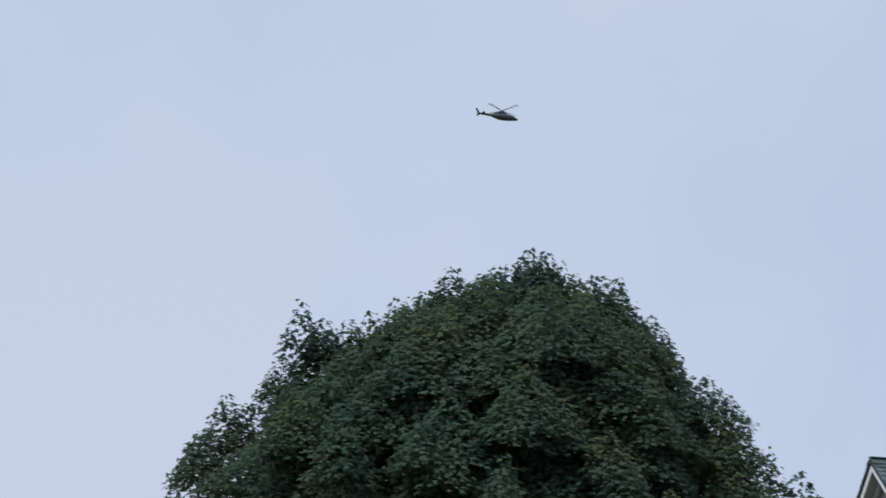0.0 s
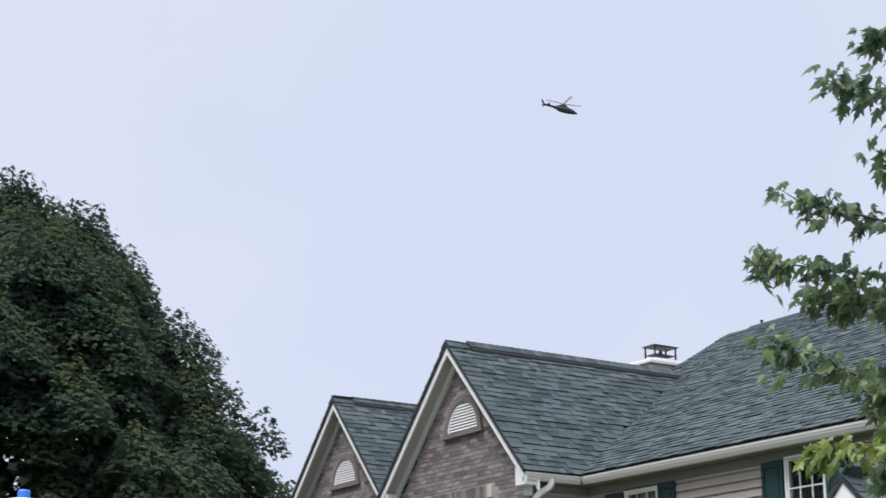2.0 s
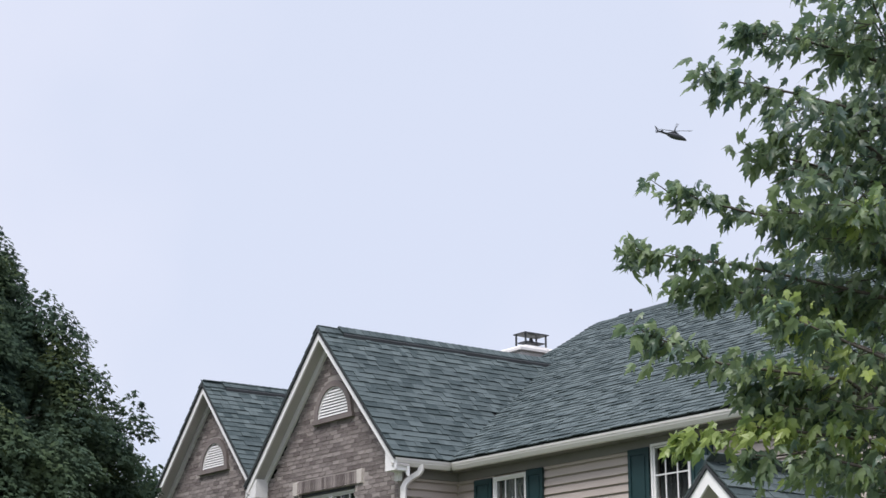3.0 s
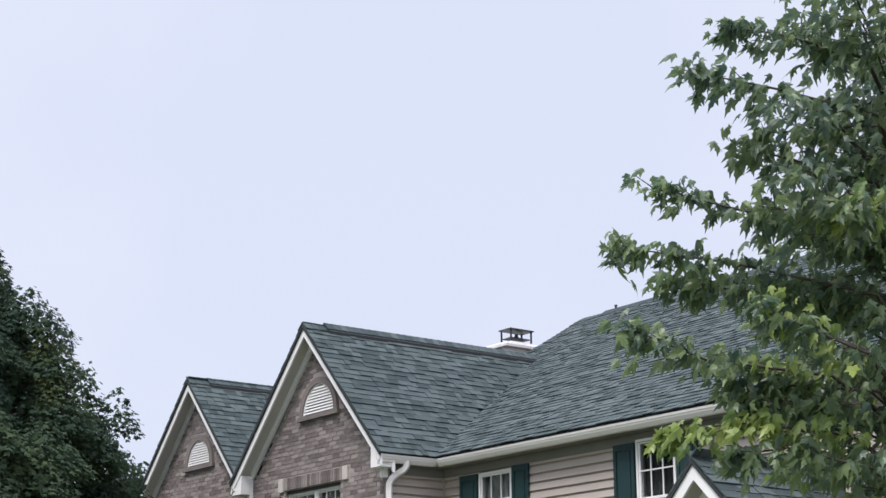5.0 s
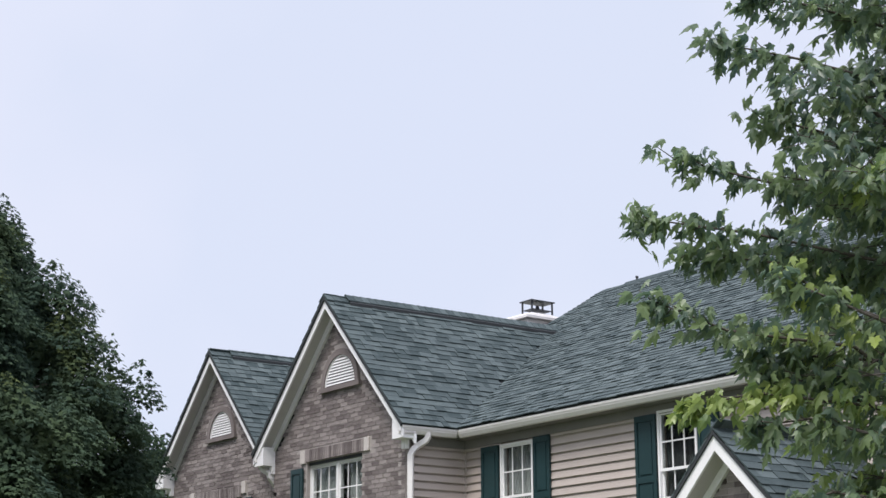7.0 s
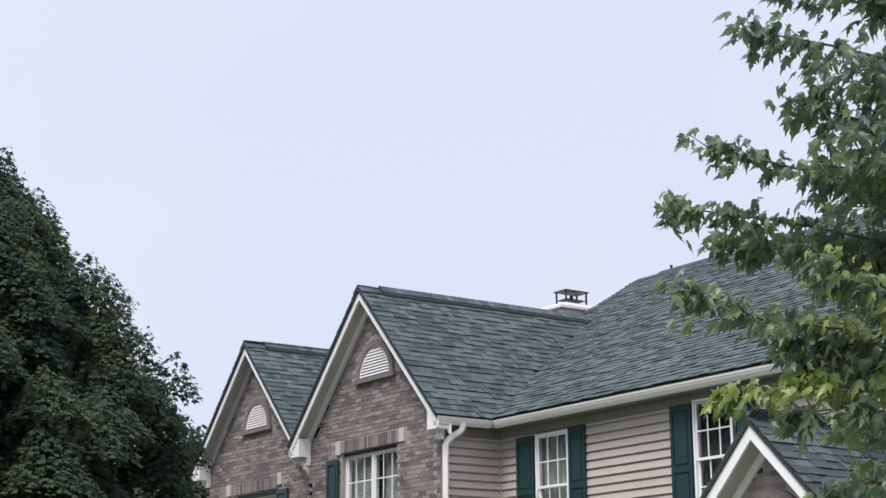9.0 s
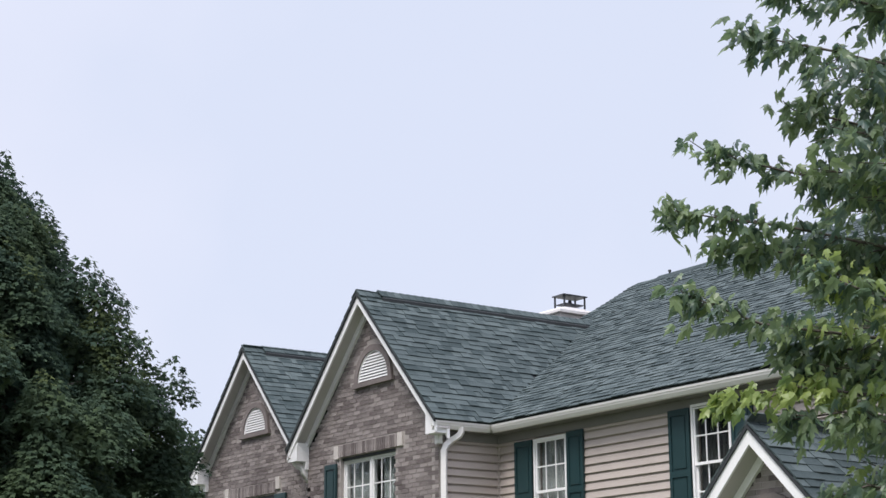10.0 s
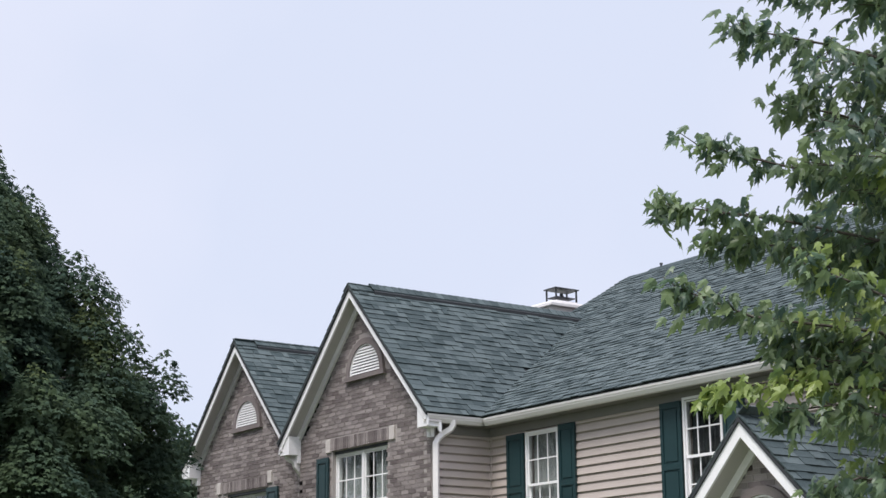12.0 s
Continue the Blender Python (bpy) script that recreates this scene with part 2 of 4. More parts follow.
def shingle_slope(roof, lo, hi, along, span_of_row, limit, rng, tilt=0.085):
    """Shingles laid in courses from the eave point lo up to the ridge point hi; along is the course direction.
    The first limit of them are pieces of their own, the rest joined."""
    lo, hi, along = Vector(lo), Vector(hi), Vector(along).normalized()
    up = (hi - lo).normalized()
    nrm = along.cross(up).normalized()
    if nrm.z < 0:
        nrm = -nrm
    length = (hi - lo).length
    rows = int(length / ROWS) + 1
    basis = Matrix((along, up, nrm)).transposed().to_4x4()
    widths = (0.11, 0.17, 0.25)
    meshes = [box_mesh("shingle", w - 0.002, 0.17, 0.014, SHINGLE) for w in widths]
    verts, faces, made = [], [], 0
    for r in range(rows):
        h = r * ROWS
        a, b = span_of_row(lo.z + up.z * h)
        s = a + 0.001
        while s < b:
            i = rng.randrange(3)
            w = widths[i]
            lift = rng.choice((0.006, 0.008, 0.015))
            c = lo + up * (h + 0.055) + along * (s + w / 2) + nrm * lift
            m = Matrix.Translation(c) @ basis @ Matrix.Rotation(-tilt + rng.uniform(-0.01, 0.01), 4, "X") @ Matrix.Rotation(rng.uniform(-0.008, 0.008), 4, "Z")
            if s + w / 2 < b:
                if made < limit:
                    piece("shingle", meshes[i], m, roof)
                    made += 1
                else:
                    n = len(verts)
                    for x, y, z in ((-1, -1, -1), (1, -1, -1), (1, 1, -1), (-1, 1, -1), (-1, -1, 1), (1, -1, 1), (1, 1, 1), (-1, 1, 1)):
                        verts.append(m @ Vector((x * (w - 0.002) / 2, y * 0.085, z * 0.007)))
                    faces += [tuple(n + q for q in f) for f in BOX_FACES]
            s += w
    if verts:
        joined("shingles", verts, faces, SHINGLE_FAR, roof)


def cap_mesh():
    bm = bmesh.new()
    for sgn in (-1, 1):
        prism(bm, [(0, 0, 0.018), (0, sgn * 0.13, -0.095), (0, sgn * 0.13, -0.11), (0, 0, 0.002)], (0.21, 0, 0))
    bmesh.ops.recalc_face_normals(bm, faces=bm.faces)
    me = bpy.data.meshes.new("ridge_cap")
    bm.to_mesh(me)
    bm.free()
    me.materials.append(SHINGLE)
    return me


CAP = cap_mesh()


def ridge_caps(roof, start, end):
    """Bent cap shingles along a ridge, each lapping the last."""
    a, b = Vector(start), Vector(end)
    d = (b - a).normalized()
    turn = Matrix((d, Vector((0, 0, 1)).cross(d), Vector((0, 0, 1)))).transposed().to_4x4()
    for i in range(int((b - a).length / 0.14)):
        piece("ridge_cap", CAP, Matrix.Translation(a + d * 0.14 * i) @ turn @ Matrix.Rotation(0.05, 4, "Y"), roof)


def main_y(z):
    return KEAVE + (z - EAVE) / SLOPE


# large gable roof
roof1 = gable_roof(house, AX, AZ, W1, FRONT, 18.2)
rake_trim(house, AX, AZ, W1, FRONT, WALL1)
# main roof
bm = bmesh.new()
for s, y_end in ((1, KEAVE), (-1, 2 * RIDGE_Y - KEAVE)):
    prism(bm, [(RAKE_X, RIDGE_Y, RIDGE_Z - 0.012), (RAKE_X, y_end, EAVE - 0.012), (RAKE_X, y_end, EAVE - 0.06), (RAKE_X, RIDGE_Y, RIDGE_Z - 0.06)],
          (RIGHT_X - RAKE_X, 0, 0))
main_roof = part("roof", bm, FELT, house, "broad dark green asphalt shingle main roof")
# left gable roof
roof2 = gable_roof(left_house, AX2, AZ2, W2, FRONT2, 18.0)
rake_trim(left_house, AX2, AZ2, W2, FRONT2, WALL2)
bm = bmesh.new()
prism(bm, [(-28.0, 18.5, 7.1), (-28.0, 15.0, EAVE), (-28.0, 22.0, EAVE)], (5.1, 0, 0))
part("roof", bm, FELT, left_house, "plain shingle roof behind the gable")


# ---- walls ----
def gable_wall(parent, ax, az, half, wall, left, right, opening, name, label):
    """A brick gable wall with thickness and a window opening through it."""
    k = (az - EAVE) / half
    x0, x1, z0, z1 = opening
    t = 0.22
    top = EAVE - 0.12
    bm = bmesh.new()
    box(bm, left, x0, wall, wall + t, 0, top)
    box(bm, x1, right, wall, wall + t, 0, top)
    box(bm, x0, x1, wall, wall + t, 0, z0)
    box(bm, x0, x1, wall, wall + t, z1, top)
    half_top = half - 0.12
    prism(bm, [(max(left, ax - half_top), wall, top), (min(right, ax + half_top), wall, top), (ax, wall, az - 0.24)], (0, t, 0))
    return part(name, bm, MORTAR, parent, label)


def bricks(wall_ob, ax, az, half, wall, left, right, zlow, zhigh, holes, limit, rng, discs=(), k=1.036):
    """Brick courses on a gable wall, leaving out rectangles and half discs."""
    me = box_mesh("brick", 0.193, 0.03, 0.057, BRICK)
    half_me = box_mesh("brick", 0.093, 0.03, 0.057, BRICK)
    course, pitch = 0.0677, 0.203
    verts, faces, spots = [], [], []
    for r in range(int((zhigh - zlow) / course)):
        z = zhigh - (r + 0.5) * course
        off = 0.0 if r % 2 else pitch / 2
        for c in range(int((right - left) / pitch) + 2):
            x = left - pitch / 2 + c * pitch + off
            w = 0.193
            if x - w / 2 < left:
                x, w = left + 0.05, 0.093
            if x + w / 2 > right:
                x, w = right - 0.05, 0.093
            lim = (az - 0.3 - z) / k
            if abs(x - ax) > lim:
                continue
            if any(x0 - 0.07 < x < x1 + 0.07 and z0 - 0.02 < z < z1 + 0.02 for x0, x1, z0, z1 in holes):
                continue
            if any(z > cz - 0.06 and math.hypot(x - cx, z - cz) < rad for cx, cz, rad in discs):
                continue
            spots.append((x, z, w))
    for i, (x, z, w) in enumerate(spots):
        proud = rng.choice((0.0, 0.0, 0.001, 0.002, 0.004))
        m = Matrix.Translation((x + rng.uniform(-0.003, 0.003), wall + 0.010 - proud, z + rng.uniform(-0.002, 0.002))) @ Matrix.Rotation(rng.uniform(-0.012, 0.012), 4, "Y")
        if i < limit:
            piece("brick", me if w > 0.1 else half_me, m, wall_ob)
        else:
            n = len(verts)
            for sx, sy, sz in ((-1, -1, -1), (1, -1, -1), (1, 1, -1), (-1, 1, -1), (-1, -1, 1), (1, -1, 1), (1, 1, 1), (-1, 1, 1)):
                verts.append(m @ Vector((sx * w / 2, sy * 0.015, sz * 0.0285)))
            faces += [tuple(n + q for q in f) for f in BOX_FACES]
    if verts:
        joined("bricks", verts, faces, BRICK_FAR, wall_ob)


WIN1 = (-22.79, -21.17, 3.2, 4.84)
WIN2 = (-26.80, -25.25, 3.0, 4.5)
wall1 = gable_wall(house, AX, AZ, W1, WALL1, -23.84, SIDE, WIN1, "wall", "weathered brown brick gable wall")
wall2 = gable_wall(left_house, AX2, AZ2, W2, WALL2, -28.02, -24.1, WIN2, "wall", "weathered brown brick gable wall")
# side walls, back walls and the closing walls that no view shows
bm = bmesh.new()
box(bm, SIDE - 0.2, SIDE, WALL1 + 0.22, WALLM, 0, EAVE - 0.05)
side_wall = part("wall", bm, SIDING, house, "tan vinyl sided return wall")
MWIN = [(-19.085, -18.33, 3.27, 4.80), (-15.74, -15.02, 3.34, 4.87)]
bm = bmesh.new()
edges = [SIDE - 0.2] + [q for w in MWIN for q in w[:2]] + [RIGHT_X + 0.4]
for i in range(0, len(edges), 2):
    box(bm, edges[i], edges[i + 1], WALLM, WALLM + 0.2, 0, EAVE - 0.02)
for x0, x1, z0, z1 in MWIN:
    box(bm, x0, x1, WALLM, WALLM + 0.2, 0, z0)
    box(bm, x0, x1, WALLM, WALLM + 0.2, z1, EAVE - 0.02)
main_wall = part("wall", bm, SIDING, house, "tan vinyl sided main wall")
bm = bmesh.new()
box(bm, -23.84, -23.64, WALL1 + 0.22, 25.0, 0, EAVE - 0.05)
box(bm, -23.64, RIGHT_X + 0.4, 24.8, 25.0, 0, EAVE - 0.05)
box(bm, RIGHT_X + 0.2, RIGHT_X + 0.4, WALLM + 0.2, 24.8, 0, EAVE - 0.05)
prism(bm, [(RAKE_X + 0.3, KEAVE + 0.6, EAVE - 0.05), (RAKE_X + 0.3, 25.0, EAVE - 0.05), (RAKE_X + 0.3, RIDGE_Y, RIDGE_Z - 0.3)], (0.2, 0, 0))
prism(bm, [(RIGHT_X + 0.2, KEAVE + 0.6, EAVE - 0.05), (RIGHT_X + 0.2, 25.0, EAVE - 0.05), (RIGHT_X + 0.2, RIDGE_Y, RIDGE_Z - 0.3)], (0.2, 0, 0))
part("wall", bm, SIDING, house, "plain tan rear and end walls")
bm = bmesh.new()
box(bm, -28.02, -27.82, WALL2 + 0.22, 22.0, 0, EAVE - 0.05)
box(bm, -27.82, -23.9, 21.8, 22.0, 0, EAVE - 0.05)
part("wall", bm, SIDING, left_house, "plain tan rear and end walls")


# ---- eaves, gutters, downspouts ----
def gutter_profile():
    """Ogee gutter section: distance out from the roof edge, height."""
    return [(-0.11, 0.0), (-0.105, 0.0), (-0.105, -0.095), (-0.035, -0.095), (-0.012, -0.06), (-0.012, -0.02), (-0.002, -0.02), (-0.002, 0.0),
            (0.008, 0.0), (0.008, -0.036), (-0.002, -0.036), (-0.006, -0.07), (-0.04, -0.128), (-0.11, -0.128)]


def gutter(parent, start, end, out, top):
    o = Vector(out)
    bm = bmesh.new()
    s = Vector(start)
    prism(bm, [s + o * a + Vector((0, 0, top + 0.85 * b)) for a, b in gutter_profile()], Vector(end) - s)
    return part("gutter", bm, GUTTER, parent, "cream aluminium gutter")


gutter(house, (AX + W1, FRONT + 0.03, 0), (AX + W1, KEAVE, 0), (1, 0, 0), EAVE - 0.034)
gutter(house, (AX + W1 - 0.006, KEAVE, 0), (RIGHT_X, KEAVE, 0), (0, -1, 0), EAVE - 0.034)
gutter(house, (AX - W1, FRONT + 0.03, 0), (AX - W1, 15.5, 0), (-1, 0, 0), EAVE - 0.034)
bm = bmesh.new()
box(bm, AX + W1 - 0.145, AX + W1 - 0.115, FRONT + 0.08, KEAVE + 0.1, EAVE - 0.13, EAVE - 0.06)
box(bm, AX + W1 - 0.115, RIGHT_X, KEAVE + 0.115, KEAVE + 0.145, EAVE - 0.13, EAVE - 0.06)
part("fascia", bm, GUTTER, house, "cream fascia behind the gutter")
# darker than the rake soffit: the eave's shade is in this colour
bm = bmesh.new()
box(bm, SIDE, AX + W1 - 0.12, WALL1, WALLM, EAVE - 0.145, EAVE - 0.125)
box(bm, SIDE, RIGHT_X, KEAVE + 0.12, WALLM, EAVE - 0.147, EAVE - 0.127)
part("soffit", bm, SHADED_EAVE, house, "vented eave soffit, its shade put into the grey")
# thin dark strips on the wall tops stand in for the eave's shadow
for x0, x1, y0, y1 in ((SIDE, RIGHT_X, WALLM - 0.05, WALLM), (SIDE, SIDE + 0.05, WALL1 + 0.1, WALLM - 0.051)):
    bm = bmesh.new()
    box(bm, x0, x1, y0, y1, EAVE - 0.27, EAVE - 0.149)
    part("frieze_board", bm, SHADED_EAVE, house, "dark strip standing in for the eave shadow")
# boxed eave returns at the gable feet
for parent, x0, x1, fr, wl_ in ((house, AX + W1 - 0.29, AX + W1 - 0.02, FRONT, WALL1), (house, AX - W1 + 0.02, AX - W1 + 0.31, FRONT, WALL1),
                                (left_house, AX2 - W2 + 0.02, AX2 - W2 + 0.28, FRONT2, WALL2)):
    bm = bmesh.new()
    inner, outer = (x0, x1) if x0 > (AX if parent is house else AX2) else (x1, x0)
    prism(bm, [(outer, fr + 0.045, EAVE - 0.06), (outer, fr + 0.045, EAVE - 0.21), (inner, fr + 0.045, EAVE - 0.21), (inner, fr + 0.045, EAVE + 0.09)], (0, wl_ - fr - 0.05, 0))
    part("eave_return", bm, WHITE, parent, "white boxed eave return")
    bm = bmesh.new()
    box(bm, min(inner, inner + (0.1 if inner < outer else -0.1)), max(inner, inner + (0.1 if inner < outer else -0.1)), wl_ - 0.07, wl_, EAVE - 0.34, EAVE - 0.212)
    part("frieze_return", bm, WHITE, parent, "white frieze block")


def downspout(parent, path, side, label="cream aluminium downspout"):
    bm = bmesh.new()
    sweep(bm, path, 0.055, 0.04, side)
    return part("downspout", bm, GUTTER, parent, label, bevel=0.006)


downspout(house, [(-19.77, 13.84, 5.0), (-19.77, 13.84, 4.93), (-19.79, 13.82, 4.88), (-19.87, 13.72, 4.80), (-19.86, 13.64, 4.74), (-19.87, 13.6, 4.66), (-19.87, 13.6, 0.1)], (0.7, -0.7, 0))
downspout(house, [(-24.03, 13.47, 5.0), (-24.02, 13.47, 4.88), (-23.96, 13.5, 4.82), (-23.89, 13.54, 4.78), (-23.885, 13.56, 4.7), (-23.9, 13.66, 4.6), (-23.93, 13.76, 4.5), (-23.93, 13.76, 0.1)], (0, 1, 0.2))

# brick details: lintels of upright bricks, stone blocks, arched louvres
rng = random.Random(5)


def lintel(wall_ob, x0, x1, z0, wall, rise=0.2):
    me = box_mesh("brick", 0.056, 0.034, rise - 0.01, BRICK)
    n = int((x1 - x0) / 0.066)
    for i in range(n):
        x = x0 + (i + 0.5) * (x1 - x0) / n
        piece("brick", me, Matrix.Translation((x, wall - 0.012 - rng.uniform(0, 0.004), z0 + rise / 2)) @ Matrix.Rotation(rng.uniform(-0.012, 0.012), 4, "Y"), wall_ob)


def stone(parent, x, z, wall, w=0.14, h=0.21):
    bm = bmesh.new()
    box(bm, x - w / 2, x + w / 2, wall - 0.035, wall + 0.02, z - h / 2, z + h / 2)
    part("stone_block", bm, STONE, parent, "pale cast stone block", bevel=0.005)


def louvre(parent, x, z, wall, w, h, category_label):
    """A half round louvred vent in a raised brick surround with a sill."""
    vent = part("vent", arch_ring(x, z, wall - 0.03, w / 2 - 0.016, h - 0.016, w / 2 + 0.002, h + 0.002, 0.05), WHITE, parent, category_label)
    bm = arch_ring(x, z, wall - 0.05, w / 2 + 0.004, h + 0.004, w / 2 + 0.1, h + 0.1, 0.065)
    part("surround", bm, BRICK_FAR, vent, "projecting brick arch")
    bm = bmesh.new()
    box(bm, x - w / 2 - 0.14, x + w / 2 + 0.14, wall - 0.065, wall, z - 0.075, z - 0.004)
    part("sill", bm, BRICK_FAR, vent, "projecting brick sill")
    bm = bmesh.new()
    box(bm, x - w / 2 + 0.01, x + w / 2 - 0.01, wall - 0.004, wall - 0.0015, z, z + h * 0.6)
    part("backing", bm, FELT, vent)
    n = 9
    for i in range(n):
        zz = z + 0.02 + i * (h - 0.05) / n
        q = max(0.0, 1 - ((zz - z + 0.03) / h) ** 2)
        hw = (w / 2 - 0.02) * math.sqrt(q)
        bm = bmesh.new()
        prism(bm, [(x - hw, wall - 0.034, zz), (x - hw, wall - 0.03, zz - 0.003), (x - hw, wall - 0.006, zz + 0.034), (x - hw, wall - 0.011, zz + 0.037)], (2 * hw, 0, 0))
        part("slat", bm, WHITE, vent)
    return vent


def arch_ring(x, z, y, ri, hi, ro, ho, depth, n=18):
    bm = bmesh.new()
    rings = []
    for i in range(n + 1):
        a = math.pi * i / n
        c, s = math.cos(a), math.sin(a)
        rings.append([bm.verts.new(p) for p in ((x + ri * c, y, z + hi * s), (x + ro * c, y, z + ho * s), (x + ro * c, y + depth, z + ho * s), (x + ri * c, y + depth, z + hi * s))])
    for a, b in zip(rings, rings[1:]):
        for k in range(4):
            bm.faces.new((a[k], a[(k + 1) % 4], b[(k + 1) % 4], b[k]))
    bm.faces.new(rings[0][::-1])
    bm.faces.new(rings[-1])
    return bm


louvre(house, -21.79, 5.965, WALL1, 0.9, 0.47, "white half round louvred gable vent")
louvre(left_house, -26.07, 5.65, WALL2, 0.82, 0.44, "white half round louvred gable vent")
lintel(wall1, -22.82, -21.10, 4.845, WALL1, 0.2)
stone(house, -22.90, 4.935, WALL1)
stone(house, -21.02, 4.95, WALL1)
lintel(wall2, -26.98, -25.28, 4.52, WALL2, 0.2)
stone(left_house, -27.1, 4.63, WALL2)
stone(left_house, -25.2, 4.68, WALL2)


# ---- windows ----
def window(parent, x0, x1, z0, z1, y, units, cols, label, blinds=False):
    """A white double hung window: frame, sashes, muntins, panes, behind them a curtain or a dark sheet for the unlit
    room. y is the frame's front.
    """
    bm = bmesh.new()
    f = 0.034
    box(bm, x0, x0 + f, y, y + 0.1, z0, z1)
    box(bm, x1 - f, x1, y, y + 0.1, z0, z1)
    box(bm, x0 + f, x1 - f, y, y + 0.1, z1 - f, z1)
    box(bm, x0 + f, x1 - f, y, y + 0.1, z0, z0 + f)
    uw = (x1 - x0 - 2 * f) / units
    for u in range(1, units):
        c = x0 + f + u * uw
        box(bm, c - 0.035, c + 0.035, y + 0.002, y + 0.1, z0 + f, z1 - f)
    win = part("window", bm, WHITE, parent, label)
    bm = bmesh.new()
    box(bm, x0 - 0.03, x1 + 0.03, y - 0.03, y + 0.01, z0 - 0.05, z0 - 0.002)
    part("sill", bm, WHITE, win)
    mid = (z0 + z1) / 2
    for u in range(units):
        a = x0 + f + u * uw + (0.035 if u else 0)
        b = x0 + f + (u + 1) * uw - (0.035 if u < units - 1 else 0)
        for lo, hi, dy in ((mid - 0.02, z1 - f, 0.02), (z0 + f, mid + 0.02, 0.045)):
            bm = bmesh.new()
            r = 0.024
            yy = y + dy
            box(bm, a, a + r, yy, yy + 0.024, lo, hi)
            box(bm, b - r, b, yy, yy + 0.024, lo, hi)
            box(bm, a + r, b - r, yy, yy + 0.024, hi - r, hi)
            box(bm, a + r, b - r, yy, yy + 0.024, lo, lo + r + 0.012)
            part("sash", bm, WHITE, win)
            bm = bmesh.new()
            for c in range(1, cols):
                xx = a + (b - a) * c / cols
                box(bm, xx - 0.009, xx + 0.009, yy + 0.002, yy + 0.009, lo + r, hi - r)
            zz = (lo + hi) / 2
            edges_ = [a + r] + [q for c in range(1, cols) for q in (a + (b - a) * c / cols - 0.009, a + (b - a) * c / cols + 0.009)] + [b - r]
            for i in range(0, len(edges_), 2):
                box(bm, edges_[i], edges_[i + 1], yy + 0.002, yy + 0.009, zz - 0.009, zz + 0.009)
            part("muntin", bm, WHITE, win)
            bm = bmesh.new()
            box(bm, a + r - 0.004, b - r + 0.004, yy + 0.011, yy + 0.015, lo + r - 0.004, hi - r + 0.004)
            pane = part("pane", bm, GLASS, win)
            pane.visible_shadow = False
    bm = bmesh.new()
    n = 60
    top_, bot = [], []
    for i in range(n + 1):
        x = x0 + 0.03 + (x1 - x0 - 0.06) * i / n
        dy = 0.016 * math.sin(i * 0.9) + 0.01 * math.sin(i * 2.3 + 1)
        top_.append(bm.verts.new((x, y + 0.13 + dy, z1 - 0.02)))
        bot.append(bm.verts.new((x, y + 0.13 + dy * 1.4, z0 + 0.02)))
    for i in range(n):
        if abs(i / n - 0.5) > 0.1 or units == 1:
            bm.faces.new((top_[i], top_[i + 1], bot[i + 1], bot[i]))
    # windows without drawn curtains get a dark sheet standing in for the unlit room
    drawn = blinds or units > 1
    part("curtain", bm, CURTAIN if drawn else FELT, win, "pale drawn curtain behind the glass" if drawn else "dark sheet behind the glass standing in for the unlit room", smooth=True)
    return win


def shutter(parent, x0, x1, z0, z1, wall):
    bm = bmesh.new()
    y = wall - 0.035
    w = 0.05
    mid = z0 + (z1 - z0) * 0.47
    box(bm, x0, x0 + w, y, wall, z0, z1)
    box(bm, x1 - w, x1, y, wall, z0, z1)
    for a, b in ((z0, z0 + 0.08), (mid - 0.04, mid + 0.04), (z1 - 0.08, z1)):
        box(bm, x0 + w, x1 - w, y, wall, a, b)
    s = part("shutter", bm, SHUTTER, parent, "dark green raised panel shutter")
    for a, b in ((z0 + 0.08, mid - 0.04), (mid + 0.04, z1 - 0.08)):
        bm = bmesh.new()
        box(bm, x0 + w, x1 - w, y + 0.016, wall - 0.002, a, b)
        box(bm, x0 + w + 0.03, x1 - w - 0.03, y + 0.004, y + 0.0155, a + 0.03, b - 0.03)
        part("panel", bm, SHUTTER, s)
    return s


window(house, WIN1[0], WIN1[1], WIN1[2], WIN1[3] - 0.045, WALL1 + 0.06, 2, 3, "white twin double hung window with grilles and curtains")
shutter(house, WIN1[0] - 0.43, WIN1[0] - 0.075, WIN1[2], WIN1[3] - 0.08, WALL1 - 0.02)
window(left_house, WIN2[0], WIN2[1], WIN2[2], WIN2[3] - 0.045, WALL2 + 0.1, 2, 3, "white twin double hung window with grilles and curtains")
shutter(left_house, -25.26, -24.88, WIN2[2], 4.49, WALL2 - 0.02)
window(house, *MWIN[0], WALLM - 0.055, 1, 3, "white double hung window with grilles and curtains", True)
window(house, *MWIN[1], WALLM - 0.055, 1, 3, "white double hung window with grilles")
for x0, x1, zt in ((-19.53, -19.12, 4.80), (-18.30, -17.94, 4.82), (-16.16, -15.765, 4.84), (-14.99, -14.62, 4.85)):
    shutter(house, x0, x1, 3.26, zt, WALLM - 0.036)

# dark filler strips over the windows stand in for shade under the lintel
for parent, w_, y in ((house, WIN1, WALL1), (left_house, WIN2, WALL2)):
    bm = bmesh.new()
    box(bm, w_[0], w_[1], y + 0.03, y + 0.2, w_[3] - 0.044, w_[3] + 0.0)
    part("lintel_shade", bm, METAL, parent, "dark strip for the shade under the lintel")

# ---- siding boards, each a lapped plank ----
BOARD = 0.1184


